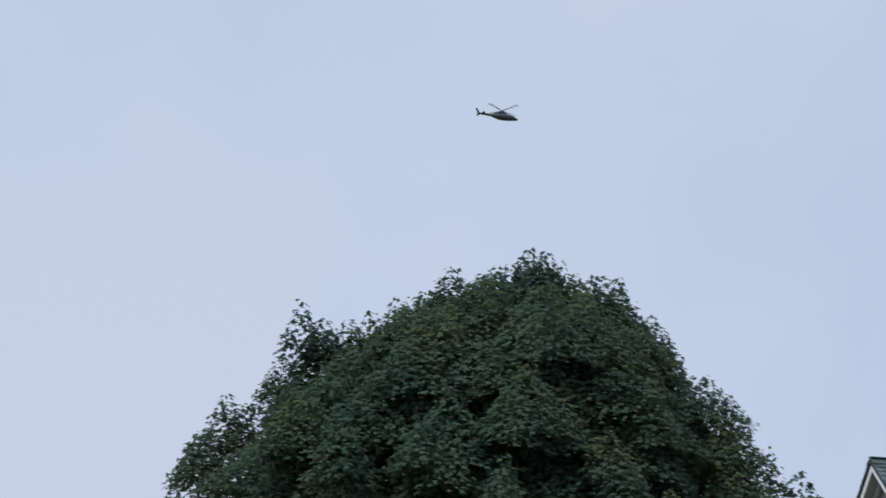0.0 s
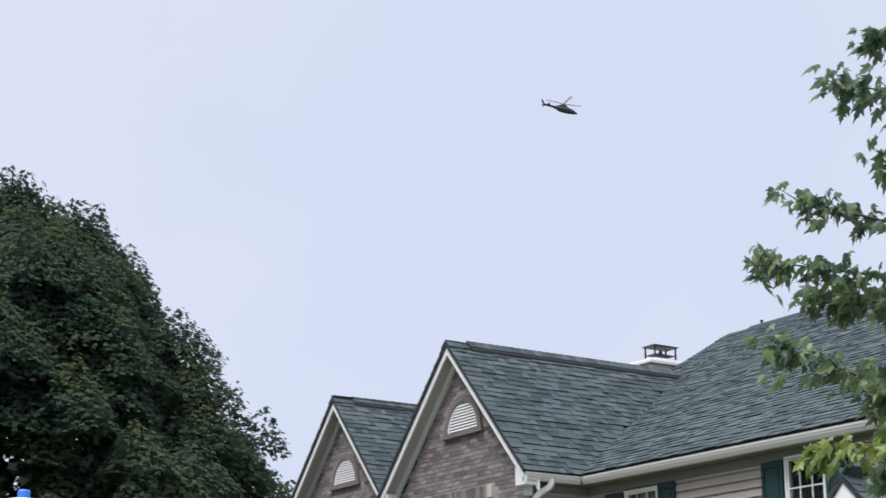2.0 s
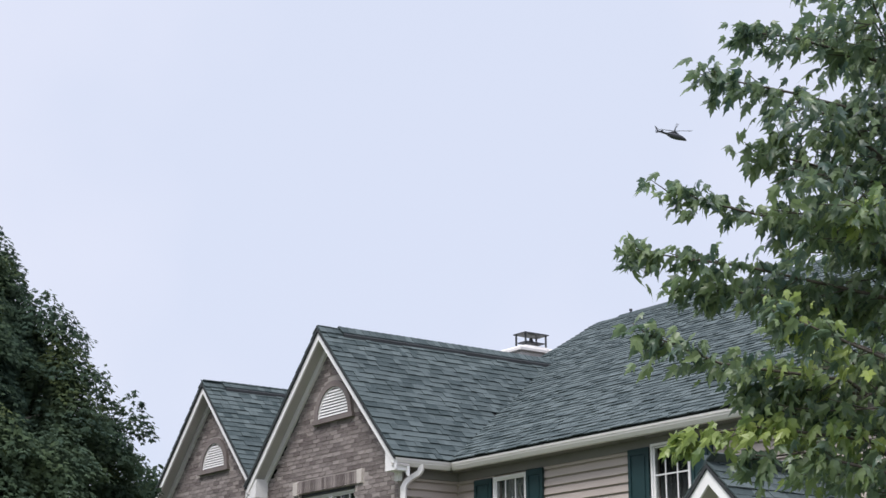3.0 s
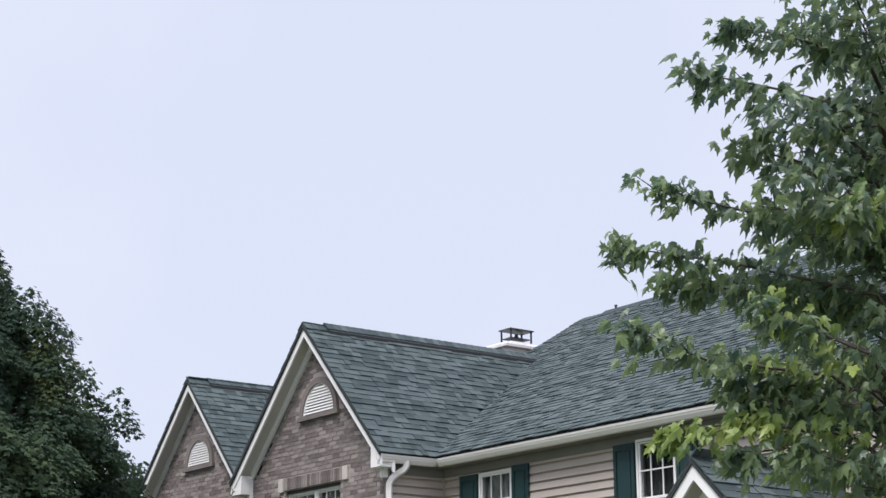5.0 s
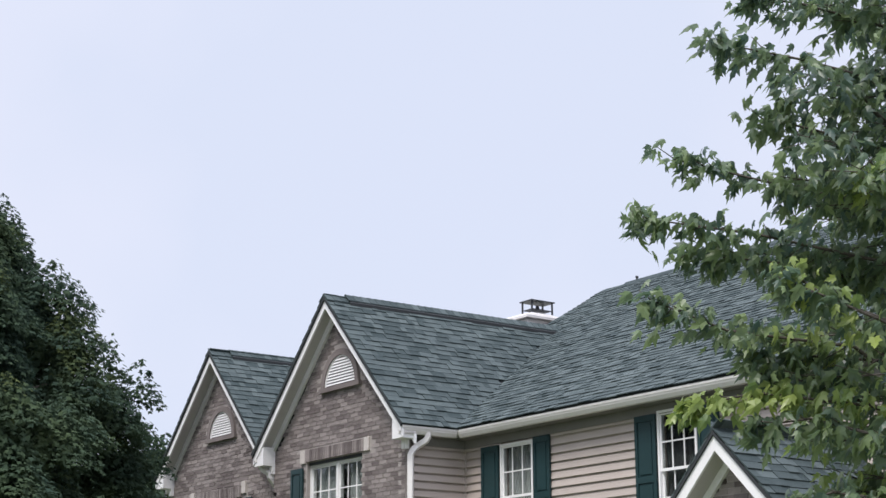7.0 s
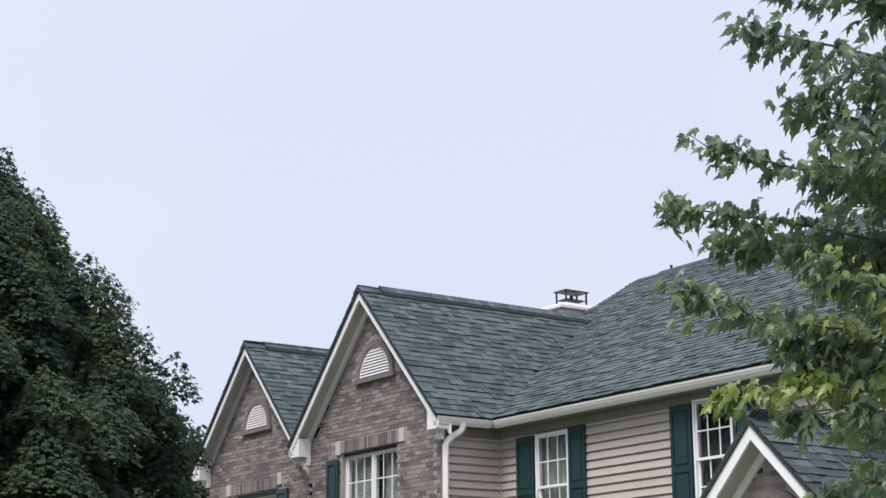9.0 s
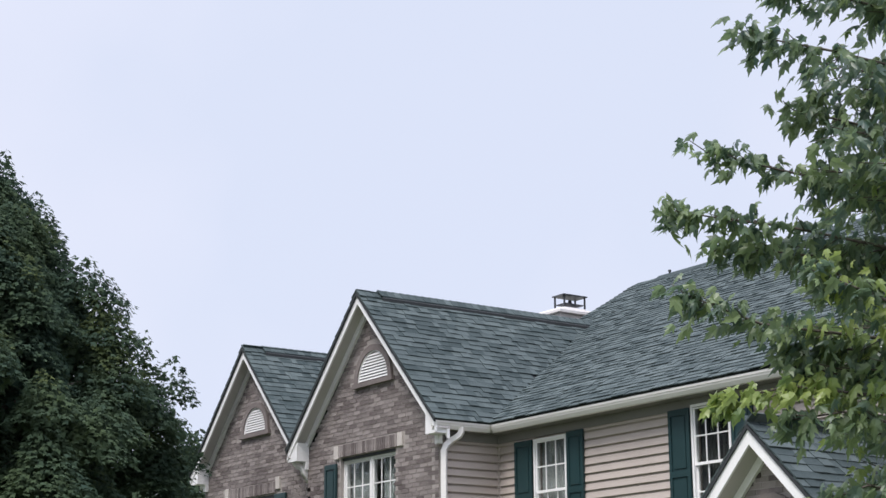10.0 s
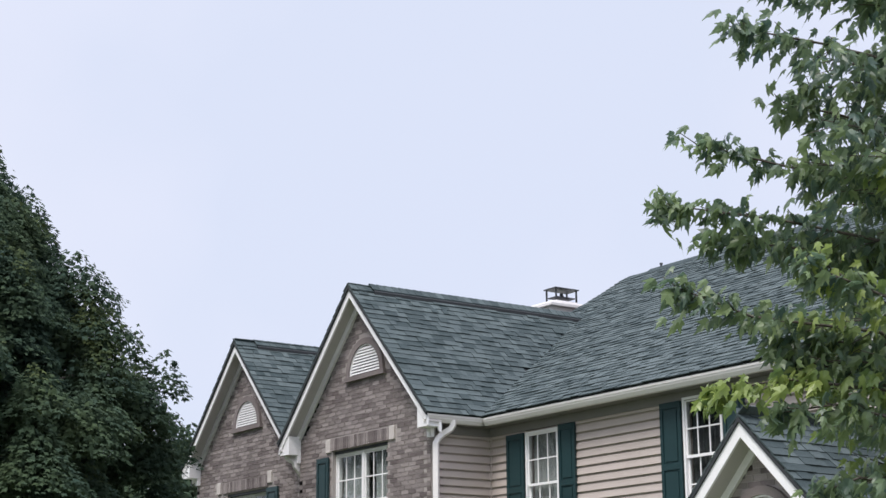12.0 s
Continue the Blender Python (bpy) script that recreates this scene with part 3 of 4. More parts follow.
def board_mesh(length):
    """A lapped vinyl plank: a flat face leaning out to a hooked lower lip, with a shadow gap under it."""
    bm = bmesh.new()
    h = BOARD
    prism(bm, [(0, 0, 0.03), (0, -0.03, 0.024), (0, -0.036, 0.028), (0, -0.026, h * 0.6), (0, -0.018, h - 0.001), (0, 0, h - 0.001)], (length, 0, 0))
    bmesh.ops.recalc_face_normals(bm, faces=bm.faces)
    me = bpy.data.meshes.new("board")
    bm.to_mesh(me)
    bm.free()
    me.materials.append(SIDING)
    return me


boards = {}


def plank(x0, x1, z, m, parent):
    key = round(x1 - x0, 2)
    if key not in boards:
        boards[key] = board_mesh(x1 - x0)
    piece("board", boards[key], m, parent)


for i in range(42):
    z = 0.027 + i * BOARD
    if z + BOARD > EAVE - 0.12:
        break
    stops = [SIDE + 0.045]
    for x0, x1, z0, z1 in MWIN:
        if z + BOARD > z0 and z < z1 - 0.03:
            stops += [x0 - 0.002, x1 + 0.002]
    stops.append(RIGHT_X + 0.4)
    for k in range(0, len(stops), 2):
        plank(stops[k], stops[k + 1], z, Matrix.Translation((stops[k], WALLM, z)), main_wall)
    plank(0, 0.95, z, Matrix.Translation((SIDE, WALL1 + 0.1, z)) @ Matrix.Rotation(math.pi / 2, 4, "Z"), side_wall)
bm = bmesh.new()
box(bm, SIDE, SIDE + 0.04, WALLM - 0.04, WALLM, 0, EAVE - 0.148)
part("corner_trim", bm, SIDING, house, "tan inside corner trim")

# ---- porch gable in front of the main wall ----
PX, PZ, PY, PEND = -12.59, 4.09, 12.5, 2.55
ph = PZ - PEND
bm = bmesh.new()
for s in (-1, 1):
    prism(bm, [(PX, PY, PZ - 0.012), (PX + s * ph, PY, PEND - 0.012), (PX + s * ph, PY, PEND - 0.06), (PX, PY, PZ - 0.06)], (0, WALLM - 0.022 - PY, 0))
porch_roof = part("roof", bm, FELT, house, "dark green shingle porch gable roof")
for s in (-1, 1):
    for nm, y0, t, a, b, m_, lb in (("rake_board", PY + 0.022, 0.03, 0.024, 0.225, WHITE, "white painted rake board"),
                                    ("soffit", PY + 0.053, 0.267, 0.18, 0.2, RAKE_SOFFIT, "rake soffit, paler copy of the eave soffit for stronger light"),
                                    ("frieze_board", PY + 0.275, 0.045, 0.202, 0.33, WHITE, "white painted frieze board")):
        bm = bmesh.new()
        prism(bm, [(PX, y0, PZ - a), (PX + s * ph, y0, PEND - a), (PX + s * ph, y0, PEND - b), (PX, y0, PZ - b)], (0, t, 0))
        part(nm, bm, m_, house, lb)
bm = bmesh.new()
prism(bm, [(PX - ph + 0.2, PY + 0.32, 0), (PX + ph - 0.2, PY + 0.32, 0), (PX + ph - 0.2, PY + 0.32, PEND - 0.05), (PX, PY + 0.32, PZ - 0.22), (PX - ph + 0.2, PY + 0.32, PEND - 0.05)], (0, 0.2, 0))
porch_wall = part("wall", bm, MORTAR, house, "rough brown brick porch gable")
bm = bmesh.new()
for s in (-1, 1):
    x = PX + s * (ph - 0.3)
    box(bm, x - 0.1, x + 0.1, PY + 0.52, WALLM - 0.022, 0, PEND - 0.07)
part("wall", bm, MORTAR, house, "plain porch side walls")
louvre(house, PX, 2.85, PY + 0.32, 0.8, 0.42, "white half round louvred porch vent")

# ---- chimney ----
chim = thing("chimney", "pale sided chimney chase with a dark metal cap", "chimney")
bm = bmesh.new()
box(bm, -24.25, -23.25, 18.5, 19.7, 4.0, 7.88)
part("chase", bm, FRIEZE, chim, "pale sided chimney chase")
bm = bmesh.new()
box(bm, -24.3, -23.19, 18.44, 19.76, 7.881, 7.95)
box(bm, -24.1, -23.3, 18.55, 19.5, 7.951, 8.0)
part("chase_cover", bm, GUTTER, chim, "white metal chase cover", bevel=0.01)
CX0, CX1, CY0, CY1 = -23.64, -23.34, 18.68, 19.18
bm = bmesh.new()
prism(bm, [(CX0 - 0.03, CY0 - 0.03, 8.25), (CX1 + 0.03, CY0 - 0.03, 8.25), (CX1 + 0.03, CY1 + 0.03, 8.25), (CX0 - 0.03, CY1 + 0.03, 8.25)], (0, 0, 0.02))
part("cap_lid", bm, METAL, chim, "dark metal chimney lid")
bm = bmesh.new()
box(bm, CX0, CX1, CY0, CY1, 8.001, 8.03)
part("cap_base", bm, WHITE, chim, "white metal base of the cap")
for x in (CX0 + 0.01, CX1 - 0.01):
    for y in (CY0 + 0.01, CY1 - 0.01):
        bm = bmesh.new()
        box(bm, x - 0.013, x + 0.013, y - 0.013, y + 0.013, 8.031, 8.249)
        part("cap_post", bm, METAL, chim)
bm = bmesh.new()
prism(bm, [(CX0 + 0.02, CY0 + 0.03, 8.09), (CX1 - 0.02, CY0 + 0.03, 8.09), (CX1 - 0.02, CY1 - 0.03, 8.09), (CX0 + 0.02, CY1 - 0.03, 8.09)], (0, 0, 0.02))
part("spark_plate", bm, METAL, chim, "dark metal plate in the cap")
bm = bmesh.new()
tube(bm, [((CX0 + CX1) / 2, (CY0 + CY1) / 2, 8.111), ((CX0 + CX1) / 2, (CY0 + CY1) / 2, 8.16), ((CX0 + CX1) / 2, (CY0 + CY1) / 2, 8.2)], [0.07, 0.035, 0.03], 14)
part("flue", bm, METAL, chim)
# vent pipe on the ridge
bm = bmesh.new()
tube(bm, [(-21.9, 20.0, RIDGE_Z - 0.15), (-21.9, 20.0, RIDGE_Z + 0.07)], [0.02, 0.02], 10)
tube(bm, [(-21.9, 20.0, RIDGE_Z + 0.07), (-21.9, 20.0, RIDGE_Z + 0.1)], [0.03, 0.028], 10)
part("vent_pipe", bm, METAL, house, "small dark roof vent pipe")
bm = bmesh.new()
prism(bm, [(-22.2, RIDGE_Y - 0.16, RIDGE_Z - 0.07), (-22.2, RIDGE_Y, RIDGE_Z + 0.045), (-22.2, RIDGE_Y + 0.16, RIDGE_Z - 0.07), (-22.2, RIDGE_Y, RIDGE_Z - 0.01)], (RIGHT_X + 22.4, 0, 0))
part("ridge_vent", bm, SHINGLE, house, "raised shingled ridge vent")


# ---- trees ----
def leaf_lobed(verts, faces, c, d, nrm, size):
    """A small folded leaf with three lobes."""
    side = d.cross(nrm).normalized() * size
    n = len(verts)
    up, droop = d * size, nrm * size
    verts += [c - up * 0.5, c + side * 0.5 + up * 0.08 - droop * 0.14, c + side * 0.2 + up * 0.16, c + up * 0.6 - droop * 0.1,
              c - side * 0.2 + up * 0.16, c - side * 0.5 + up * 0.08 - droop * 0.14]
    faces += [(n, n + 1, n + 2), (n, n + 2, n + 3), (n, n + 3, n + 4), (n, n + 4, n + 5)]


def limb(bm, a, b, r0, r1, rng, steps=5, wob=0.12, sides=7):
    a, b = Vector(a), Vector(b)
    pts, rad = [], []
    for i in range(steps + 1):
        t = i / steps
        j = Vector((rng.uniform(-1, 1), rng.uniform(-1, 1), rng.uniform(-0.5, 0.5))) * wob * (0 if i in (0, steps) else 1)
        pts.append(a.lerp(b, t) + j + Vector((0, 0, 0.25 * math.sin(math.pi * t) * wob)))
        rad.append(r0 + (r1 - r0) * t)
    tube(bm, pts, rad, sides)
    return pts


def crown_radius(z, base, top, wide):
    """Half width of a dome shaped crown at height z."""
    if z > top:
        return 0.0
    belly = base + (top - base) * 0.45
    if z > belly:
        return wide * math.sqrt((top - z) / (top - belly))
    return wide * (0.6 + 0.4 * math.sin(0.5 * math.pi * (z - base) / (belly - base)))


def tuft(crown, c, out, wid, high, per, size, rng, fresh):
    """A pointed tuft of leaves in loose tiers, each tier narrower than the one below; c is its middle, fresh the share of it in new leaf."""
    tiers = max(4, int(high / 0.1))
    for k in range(tiers):
        u = k / tiers
        rad = wid * (1 - u) ** 0.85 + 0.05
        for q in range(max(5, int(per * rad * rad * rng.uniform(0.75, 1.2)))):
            b, g = rng.uniform(0, 6.28318), math.sqrt(rng.uniform(0.2, 1.0)) * rng.uniform(0.88, 1.1)
            dome = Vector((math.cos(b) * g, math.sin(b) * g, 0))
            p = c + dome * rad + out * 0.25 * wid * (1 - u) + Vector((0, 0, high * (u - 0.45) - 0.35 * rad * g * g + rng.gauss(0, 0.035)))
            nrm = (Vector((0, 0, 0.95)) + dome * 0.7 + out * 0.35 + Vector((rng.gauss(0, 0.2), rng.gauss(0, 0.2), 0))).normalized()
            d = (dome + Vector((rng.gauss(0, 0.6), rng.gauss(0, 0.6), -0.45))).normalized()
            verts, faces = crown[1 if u + rng.gauss(0, 0.08) > 1 - fresh else 0]
            leaf_lobed(verts, faces, p, d, nrm, size * rng.uniform(0.7, 1.25))


def round_tree(name, label, at, base, top, wide, clumps, per, size, seed, material, leaders=()):
    """A dense domed tree of overlapping tufts; leaders are tufts whose tips stand out of the dome: metres to the side, height."""
    rng = random.Random(seed)
    tree = thing(name, label, "tree", at=at)
    bm = bmesh.new()
    limb(bm, (0, 0, -0.1), (0.1, 0, base + (top - base) * 0.55), 0.26, 0.08, rng, 7, 0.06, 10)
    for i in range(26):
        a, z = i * 2.4, base - 0.4 + (top - base) * 0.6 * i / 26
        r = crown_radius(min(z + 1.2, top - 0.4), base, top, wide) * 0.85
        limb(bm, (0.05, 0, z), (r * math.cos(a), r * math.sin(a), z + 1.2), 0.08, 0.015, rng, 4, 0.2, 6)
    part("trunk", bm, BARK, tree, "grey brown trunk and limbs", smooth=True)
    crown = (([], []), ([], []))
    for i in range(clumps):
        z = base + (top - base) * ((i + 0.5) / clumps) ** 0.9
        a = i * 2.39996 + rng.uniform(-0.3, 0.3)
        lump = 1.0 + 0.16 * noise.noise((math.cos(a) * 2.2, math.sin(a) * 2.2, z * 0.7 + seed))
        r = crown_radius(z, base, top, wide) * lump * (rng.uniform(0.88, 1.0) if i % 5 < 2 else rng.uniform(0.72, 0.86))
        lean = 0.45 * ((z - base) / (top - base)) ** 4
        c = Vector((r * math.cos(a) + 0.248 * lean, r * math.sin(a) + 0.969 * lean, z))
        out = Vector((math.cos(a), math.sin(a), 0.0))
        tuft(crown, c, out, rng.uniform(0.38, 0.72), rng.uniform(0.6, 1.05), per, size, rng, rng.choice((0, 0, 0.3, 0.5, 0.7)) if i % 5 < 2 else 0)
    for side, z in leaders:
        for k in range(3):
            deep = rng.uniform(-0.5, 0.5)
            high = rng.uniform(0.6, 0.85)
            c = Vector((0.248, 0.969, 0)) * (side * (1 if k == 0 else rng.uniform(0.9, 0.97))) + Vector((-0.969, 0.248, 0)) * deep
            c.z = z - 0.5 * high - (0 if k == 0 else rng.uniform(0.1, 0.4))
            tuft(crown, c, Vector((0, 0, 0)), rng.uniform(0.3, 0.5), high, per, size, rng, 0)
    # the shaded inside of the crown
    for k in range(clumps * 60):
        z = rng.uniform(base, top - 0.5)
        a = rng.uniform(0, 6.28318)
        r = crown_radius(z, base, top, wide) * rng.uniform(0.45, 0.87)
        d = Vector((rng.gauss(0, 1), rng.gauss(0, 1), rng.gauss(0, 0.6))).normalized()
        up = Vector((rng.gauss(0, 0.8), rng.gauss(0, 0.8), 0.8)).normalized()
        leaf_lobed(*crown[0], Vector((r * math.cos(a), r * math.sin(a), z)), d, up, size * 1.8)
    joined("crown", *crown[0], material, tree, "dense dark green leaves in pointed tufts")
    joined("new_growth", *crown[1], LEAF_TIP, tree, "olive green new leaves at the tips")
    return tree


LEADERS = [(-2.75, 8.65), (-3.35, 8.3), (-1.95, 9.0), (-2.4, 8.35), (-3.0, 7.9), (0.3, 9.8), (0.85, 9.88), (1.35, 9.7), (1.85, 9.6), (2.3, 9.3), (-0.3, 9.5), (-3.04, 9.0), (-2.3, 8.8), (-1.58, 9.33), (-1.16, 9.43), (-0.66, 9.66), (0.1, 9.7), (0.58, 10.04), (1.1, 9.8), (1.64, 9.7), (2.06, 9.6),
           (2.6, 8.95), (2.9, 8.52), (3.43, 7.76), (3.95, 7.36), (4.28, 6.73), (4.75, 6.4), (5.02, 5.5), (4.95, 4.75), (-3.54, 8.05), (-4.2, 7.58), (-4.71, 7.04), (-5.0, 6.1)]
round_tree("tree", "large round leafy tree with a dense dark green crown", (-25.0, 6.4, 0), 2.2, 9.12, 4.66, 480, 500, 0.094, 3, LEAF_BIG, LEADERS)
round_tree("tree", "smaller leafy tree behind the large tree", (-34.0, 15.6, 0), 1.5, 6.6, 2.4, 60, 250, 0.13, 8, LEAF_BIG)

# ---- young maple close to the camera ----
FWD, RGT = Vector((-0.8226, 0.5686, 0)), Vector((0.5686, 0.8226, 0))


def maple_spot(r, u, f):
    """A point by metres to the side, height and metres ahead of where the camera stands."""
    return RGT * r + FWD * f + Vector((0, 0, u))


def leaf_outline():
    return [(0, 0), (0.14, -0.02), (0.29, 0.04), (0.26, 0.18), (0.47, 0.53), (0.3, 0.47), (0.18, 0.47), (0.21, 0.72), (0.1, 0.84), (0, 1.2)]


def maple_leaf_points():
    right = leaf_outline()
    pts = [Vector((x, y, -0.5 * x - 0.42 * y * y)) for x, y in right]
    pts += [Vector((-x, y, -0.5 * x - 0.42 * y * y)) for x, y in right[1:-1][::-1]]
    pts.append(Vector((0, 0.42, -0.06)))
    n = len(pts) - 1
    tris = [(n, i, (i + 1) % n) for i in range(n)]
    return pts, tris


LEAF_PTS, LEAF_TRIS = maple_leaf_points()
LEAF_MESH = {}
for kind, m_ in (("grown", LEAF_ONE), ("young", LEAF_YOUNG)):
    me = bpy.data.meshes.new("leaf")
    me.from_pydata(LEAF_PTS, [], LEAF_TRIS)
    me.materials.append(m_)
    LEAF_MESH[kind] = me

rng = random.Random(11)
maple = thing("maple_tree", "young maple with drooping lobed bright green leaves", "tree")
TR = maple_spot(3.05, 0, 9.3)
bm = bmesh.new()
limb(bm, TR, TR + Vector((0.1, 0, 6.2)), 0.11, 0.03, rng, 8, 0.05, 10)
part("trunk", bm, BARK, maple, "slender grey trunk", smooth=True)
# branches: three points each, as metres to the side, height and metres ahead, from the trunk side to the tip
TIERS = [((2.63, 5.08, 8.61), (2.14, 5.22, 8.60), (1.8, 5.24, 8.61)), ((2.63, 4.70, 8.50), (2.08, 4.84, 8.47), (1.56, 4.91, 8.45)),
         ((2.69, 4.40, 8.79), (2.2, 4.53, 8.75), (1.9, 4.57, 8.75)), ((2.63, 4.04, 8.67), (1.89, 4.19, 8.63), (1.39, 4.28, 8.61)),
         ((2.60, 3.72, 8.64), (1.84, 3.88, 8.60), (1.13, 3.95, 8.59)), ((2.60, 3.67, 8.86), (1.98, 3.78, 8.83), (1.48, 3.81, 8.83)),
         ((2.25, 3.22, 8.36), (1.60, 3.3, 8.35), (1.19, 3.43, 8.32)), ((2.40, 3.25, 8.04), (2.01, 3.41, 8.00), (1.78, 3.47, 7.98)),
         ((2.34, 2.9, 8.32), (1.73, 2.97, 8.30), (1.34, 2.87, 8.34)), ((2.43, 2.72, 8.27), (1.97, 2.83, 8.25), (1.69, 2.76, 8.26))]
YOUNG = [((2.36, 3.3, 8.1), (2.05, 3.43, 8.1), (1.86, 3.53, 8.1)), ((2.62, 4.06, 8.2), (2.42, 4.1, 8.2), (2.3, 4.05, 8.2))]
MORE = [((2.3, 3.15, 8.6), (1.95, 3.25, 8.5), (1.62, 3.3, 8.45)), ((2.4, 2.95, 8.6), (2.05, 3.05, 8.5), (1.75, 3.08, 8.4)),
        ((2.5, 3.8, 9.0), (2.0, 3.85, 8.9), (1.62, 3.8, 8.85)), ((2.6, 4.75, 9.0), (2.3, 4.75, 8.9), (2.02, 4.68, 8.85)),
        ((2.6, 4.2, 8.9), (2.25, 4.25, 8.8), (2.02, 4.2, 8.75)), ((2.40, 2.41, 8.25), (2.06, 2.46, 8.23), (1.84, 2.35, 8.26)), ((2.52, 3.16, 8.47), (2.05, 3.19, 8.47), (1.75, 3.15, 8.48))]
LEAVES = {"grown": ([], []), "young": ([], [])}
single = 0


def add_leaf(p, d, up, size, alone, kind):
    global single
    side = d.cross(up).normalized()
    nrm = side.cross(d).normalized()
    m = Matrix.Translation(p) @ Matrix((side, d, nrm)).transposed().to_4x4() @ Matrix.Scale(size, 4)
    if alone and single < 300:
        piece("leaf", LEAF_MESH[kind], m, maple)
        single += 1
        return
    verts, faces = LEAVES[kind]
    n = len(verts)
    verts.extend(m @ q for q in LEAF_PTS)
    faces.extend(tuple(n + i for i in t) for t in LEAF_TRIS)


def spray(a, b, count, rng, alone, kind="grown", hang=0.8, loose=0.055, size=0.087):
    """A leafy twig from a to b: leaves that hang outward from short stalks."""
    d0 = (b - a).normalized()
    for k in range(count):
        p = a.lerp(b, (k + rng.random()) / count) + Vector([max(-1.5, min(1.5, rng.gauss(0, q))) for q in (1, 1, 0.5)]) * loose
        p.z -= abs(rng.gauss(0, 0.06)) - 0.045
        d = (d0 * 0.5 + Vector((rng.gauss(0, 0.55), rng.gauss(0, 0.55), -hang + rng.gauss(0, 0.35))) - RGT * 0.2).normalized()
        up = Vector((rng.gauss(0, 0.8), rng.gauss(0, 0.8), 0.7))
        add_leaf(p, d, up.normalized(), size * rng.uniform(0.65, 1.2), alone, kind)


def bough(points, leaves, rng, alone, kind="grown"):
    """A bough that leaves the trunk below its first point and carries leafy side twigs to its tip."""
    p0, p1, p2 = [maple_spot(*q) for q in points]
    p2 = p2 + (p1 - p2).normalized() * 0.01 + Vector((0, 0, 0.03))
    bmb = bmesh.new()
    foot = TR + Vector((0, 0, max(1.0, p0.z - 0.35)))
    tube(bmb, [foot, p0.lerp(foot, 0.4) + Vector((0, 0, 0.03)), p0, p1, p2], [0.02, 0.016, 0.01, 0.007, 0.003], 6)
    for a, b in ((p0, p1), (p1, p2)):
        n = max(3, int((b - a).length / 0.085))
        for i in range(n):
            c = a.lerp(b, (i + rng.random()) / n)
            side = (FWD * rng.gauss(0, 1) + (b - a).normalized() * 0.8 + Vector((0, 0, rng.gauss(-0.1, 0.35)))).normalized()
            e = c + side * rng.uniform(0.08, 0.2) * (1.0 if b is p1 else 0.8)
            tube(bmb, [c, e], [0.004, 0.002], 4)
            spray(c, e, leaves, rng, alone, kind)
    spray(p1.lerp(p2, 0.7), p2, leaves * 2, rng, alone, kind, 0.7, 0.04)
    part("branch", bmb, BARK, maple, smooth=True)


for i, pts in enumerate(TIERS):
    bough(pts, 12, rng, True, "young" if i == 8 else "grown")
for pts in MORE:
    bough(pts, 9, rng, False)
for pts in YOUNG:
    bough(pts, 8, rng, False, "young")
# the thick of the crown: flat fans of leafy twigs, one over another
bmb = bmesh.new()
for i in range(155):
    z = 2.2 + 3.3 * ((i * 0.618034) % 1.0)
    f_ = rng.uniform(8.2, 10.2)
    c = maple_spot(rng.uniform(0.272 if z < 4.7 else 0.3, 0.4) * f_, z, f_)
    lead = (-RGT * rng.uniform(0.3, 1.0) + FWD * rng.gauss(0, 0.6)).normalized()
    tube(bmb, [TR.lerp(c, 0.4) + Vector((0, 0, (z - 0.3) * 0.6)), c, c + lead * 0.45], [0.008, 0.006, 0.002], 5)
    young = "young" if rng.random() < 0.16 and z < 3.9 else "grown"
    for k in range(6):
        a = c + lead * (0.07 * k)
        e = a + (lead * 0.6 + Vector((-lead.y, lead.x, 0)) * (0.9 if k % 2 else -0.9) + Vector((0, 0, rng.gauss(0.05, 0.15)))) * rng.uniform(0.12, 0.26)
        tube(bmb, [a, e], [0.004, 0.002], 4)
        spray(a, e, 8, rng, False, young)
tagged(part("twigs", bmb, BARK, maple, "thin brown twigs", smooth=True), kind="stuff")
joined("foliage", *LEAVES["grown"], LEAF_MAPLE, maple, "lobed green maple leaves")
joined("foliage", *LEAVES["young"], LEAF_YOUNG, maple, "young yellow green maple leaves")


# ---- street lamp in front of the large tree ----
street_lamp = thing("street_lamp", "pale street lamp head with a blue photocell on top", "street lamp", at=(-11.18, 3.43, 0))
bm = bmesh.new()
tube(bm, [(0, 0, -0.05), (0, 0, 0.6), (0, 0, 3.0)], [0.08, 0.06, 0.04], 12)
part("post", bm, METAL, street_lamp, "dark metal post", smooth=True)
bm = bmesh.new()
tube(bm, [(0, 0, 2.84), (0, 0, 2.9), (0, 0, 2.96), (0, 0, 3.01), (0, 0, 3.035), (0, 0, 3.045)], [0.06, 0.17, 0.19, 0.17, 0.11, 0.04], 20)
part("lamp_head", bm, WHITE, street_lamp, "pale rounded lamp housing", smooth=True)
BEACON = mat("blue_lens", (0.02, 0.12, 0.45), (0.04, 0.2, 0.62), 0.4, 3.0, 40.0, 0.02)
bm = bmesh.new()
tube(bm, [(0, 0, 3.038), (0, 0, 3.09), (0, 0, 3.102)], [0.042, 0.042, 0.034], 16)
part("photocell", bm, BEACON, street_lamp, "blue photocell cap", smooth=False)

# ---- helicopter ----
heli = thing("helicopter", "dark grey twin engine helicopter in flight", "helicopter")


def hull(bm, rings, sides=14):
    """A fuselage from rings along x: x, z of the centre, half width, half height."""
    loops = []
    for x, z, hw, hh in rings:
        loops.append([bm.verts.new((x, hw * math.cos(6.28318 * k / sides), z + hh * math.sin(6.28318 * k / sides))) for k in range(sides)])
    for a, b in zip(loops, loops[1:]):
        for k in range(sides):
            bm.faces.new((a[k], a[(k + 1) % sides], b[(k + 1) % sides], b[k]))
    bm.faces.new(loops[0][::-1])
    bm.faces.new(loops[-1])


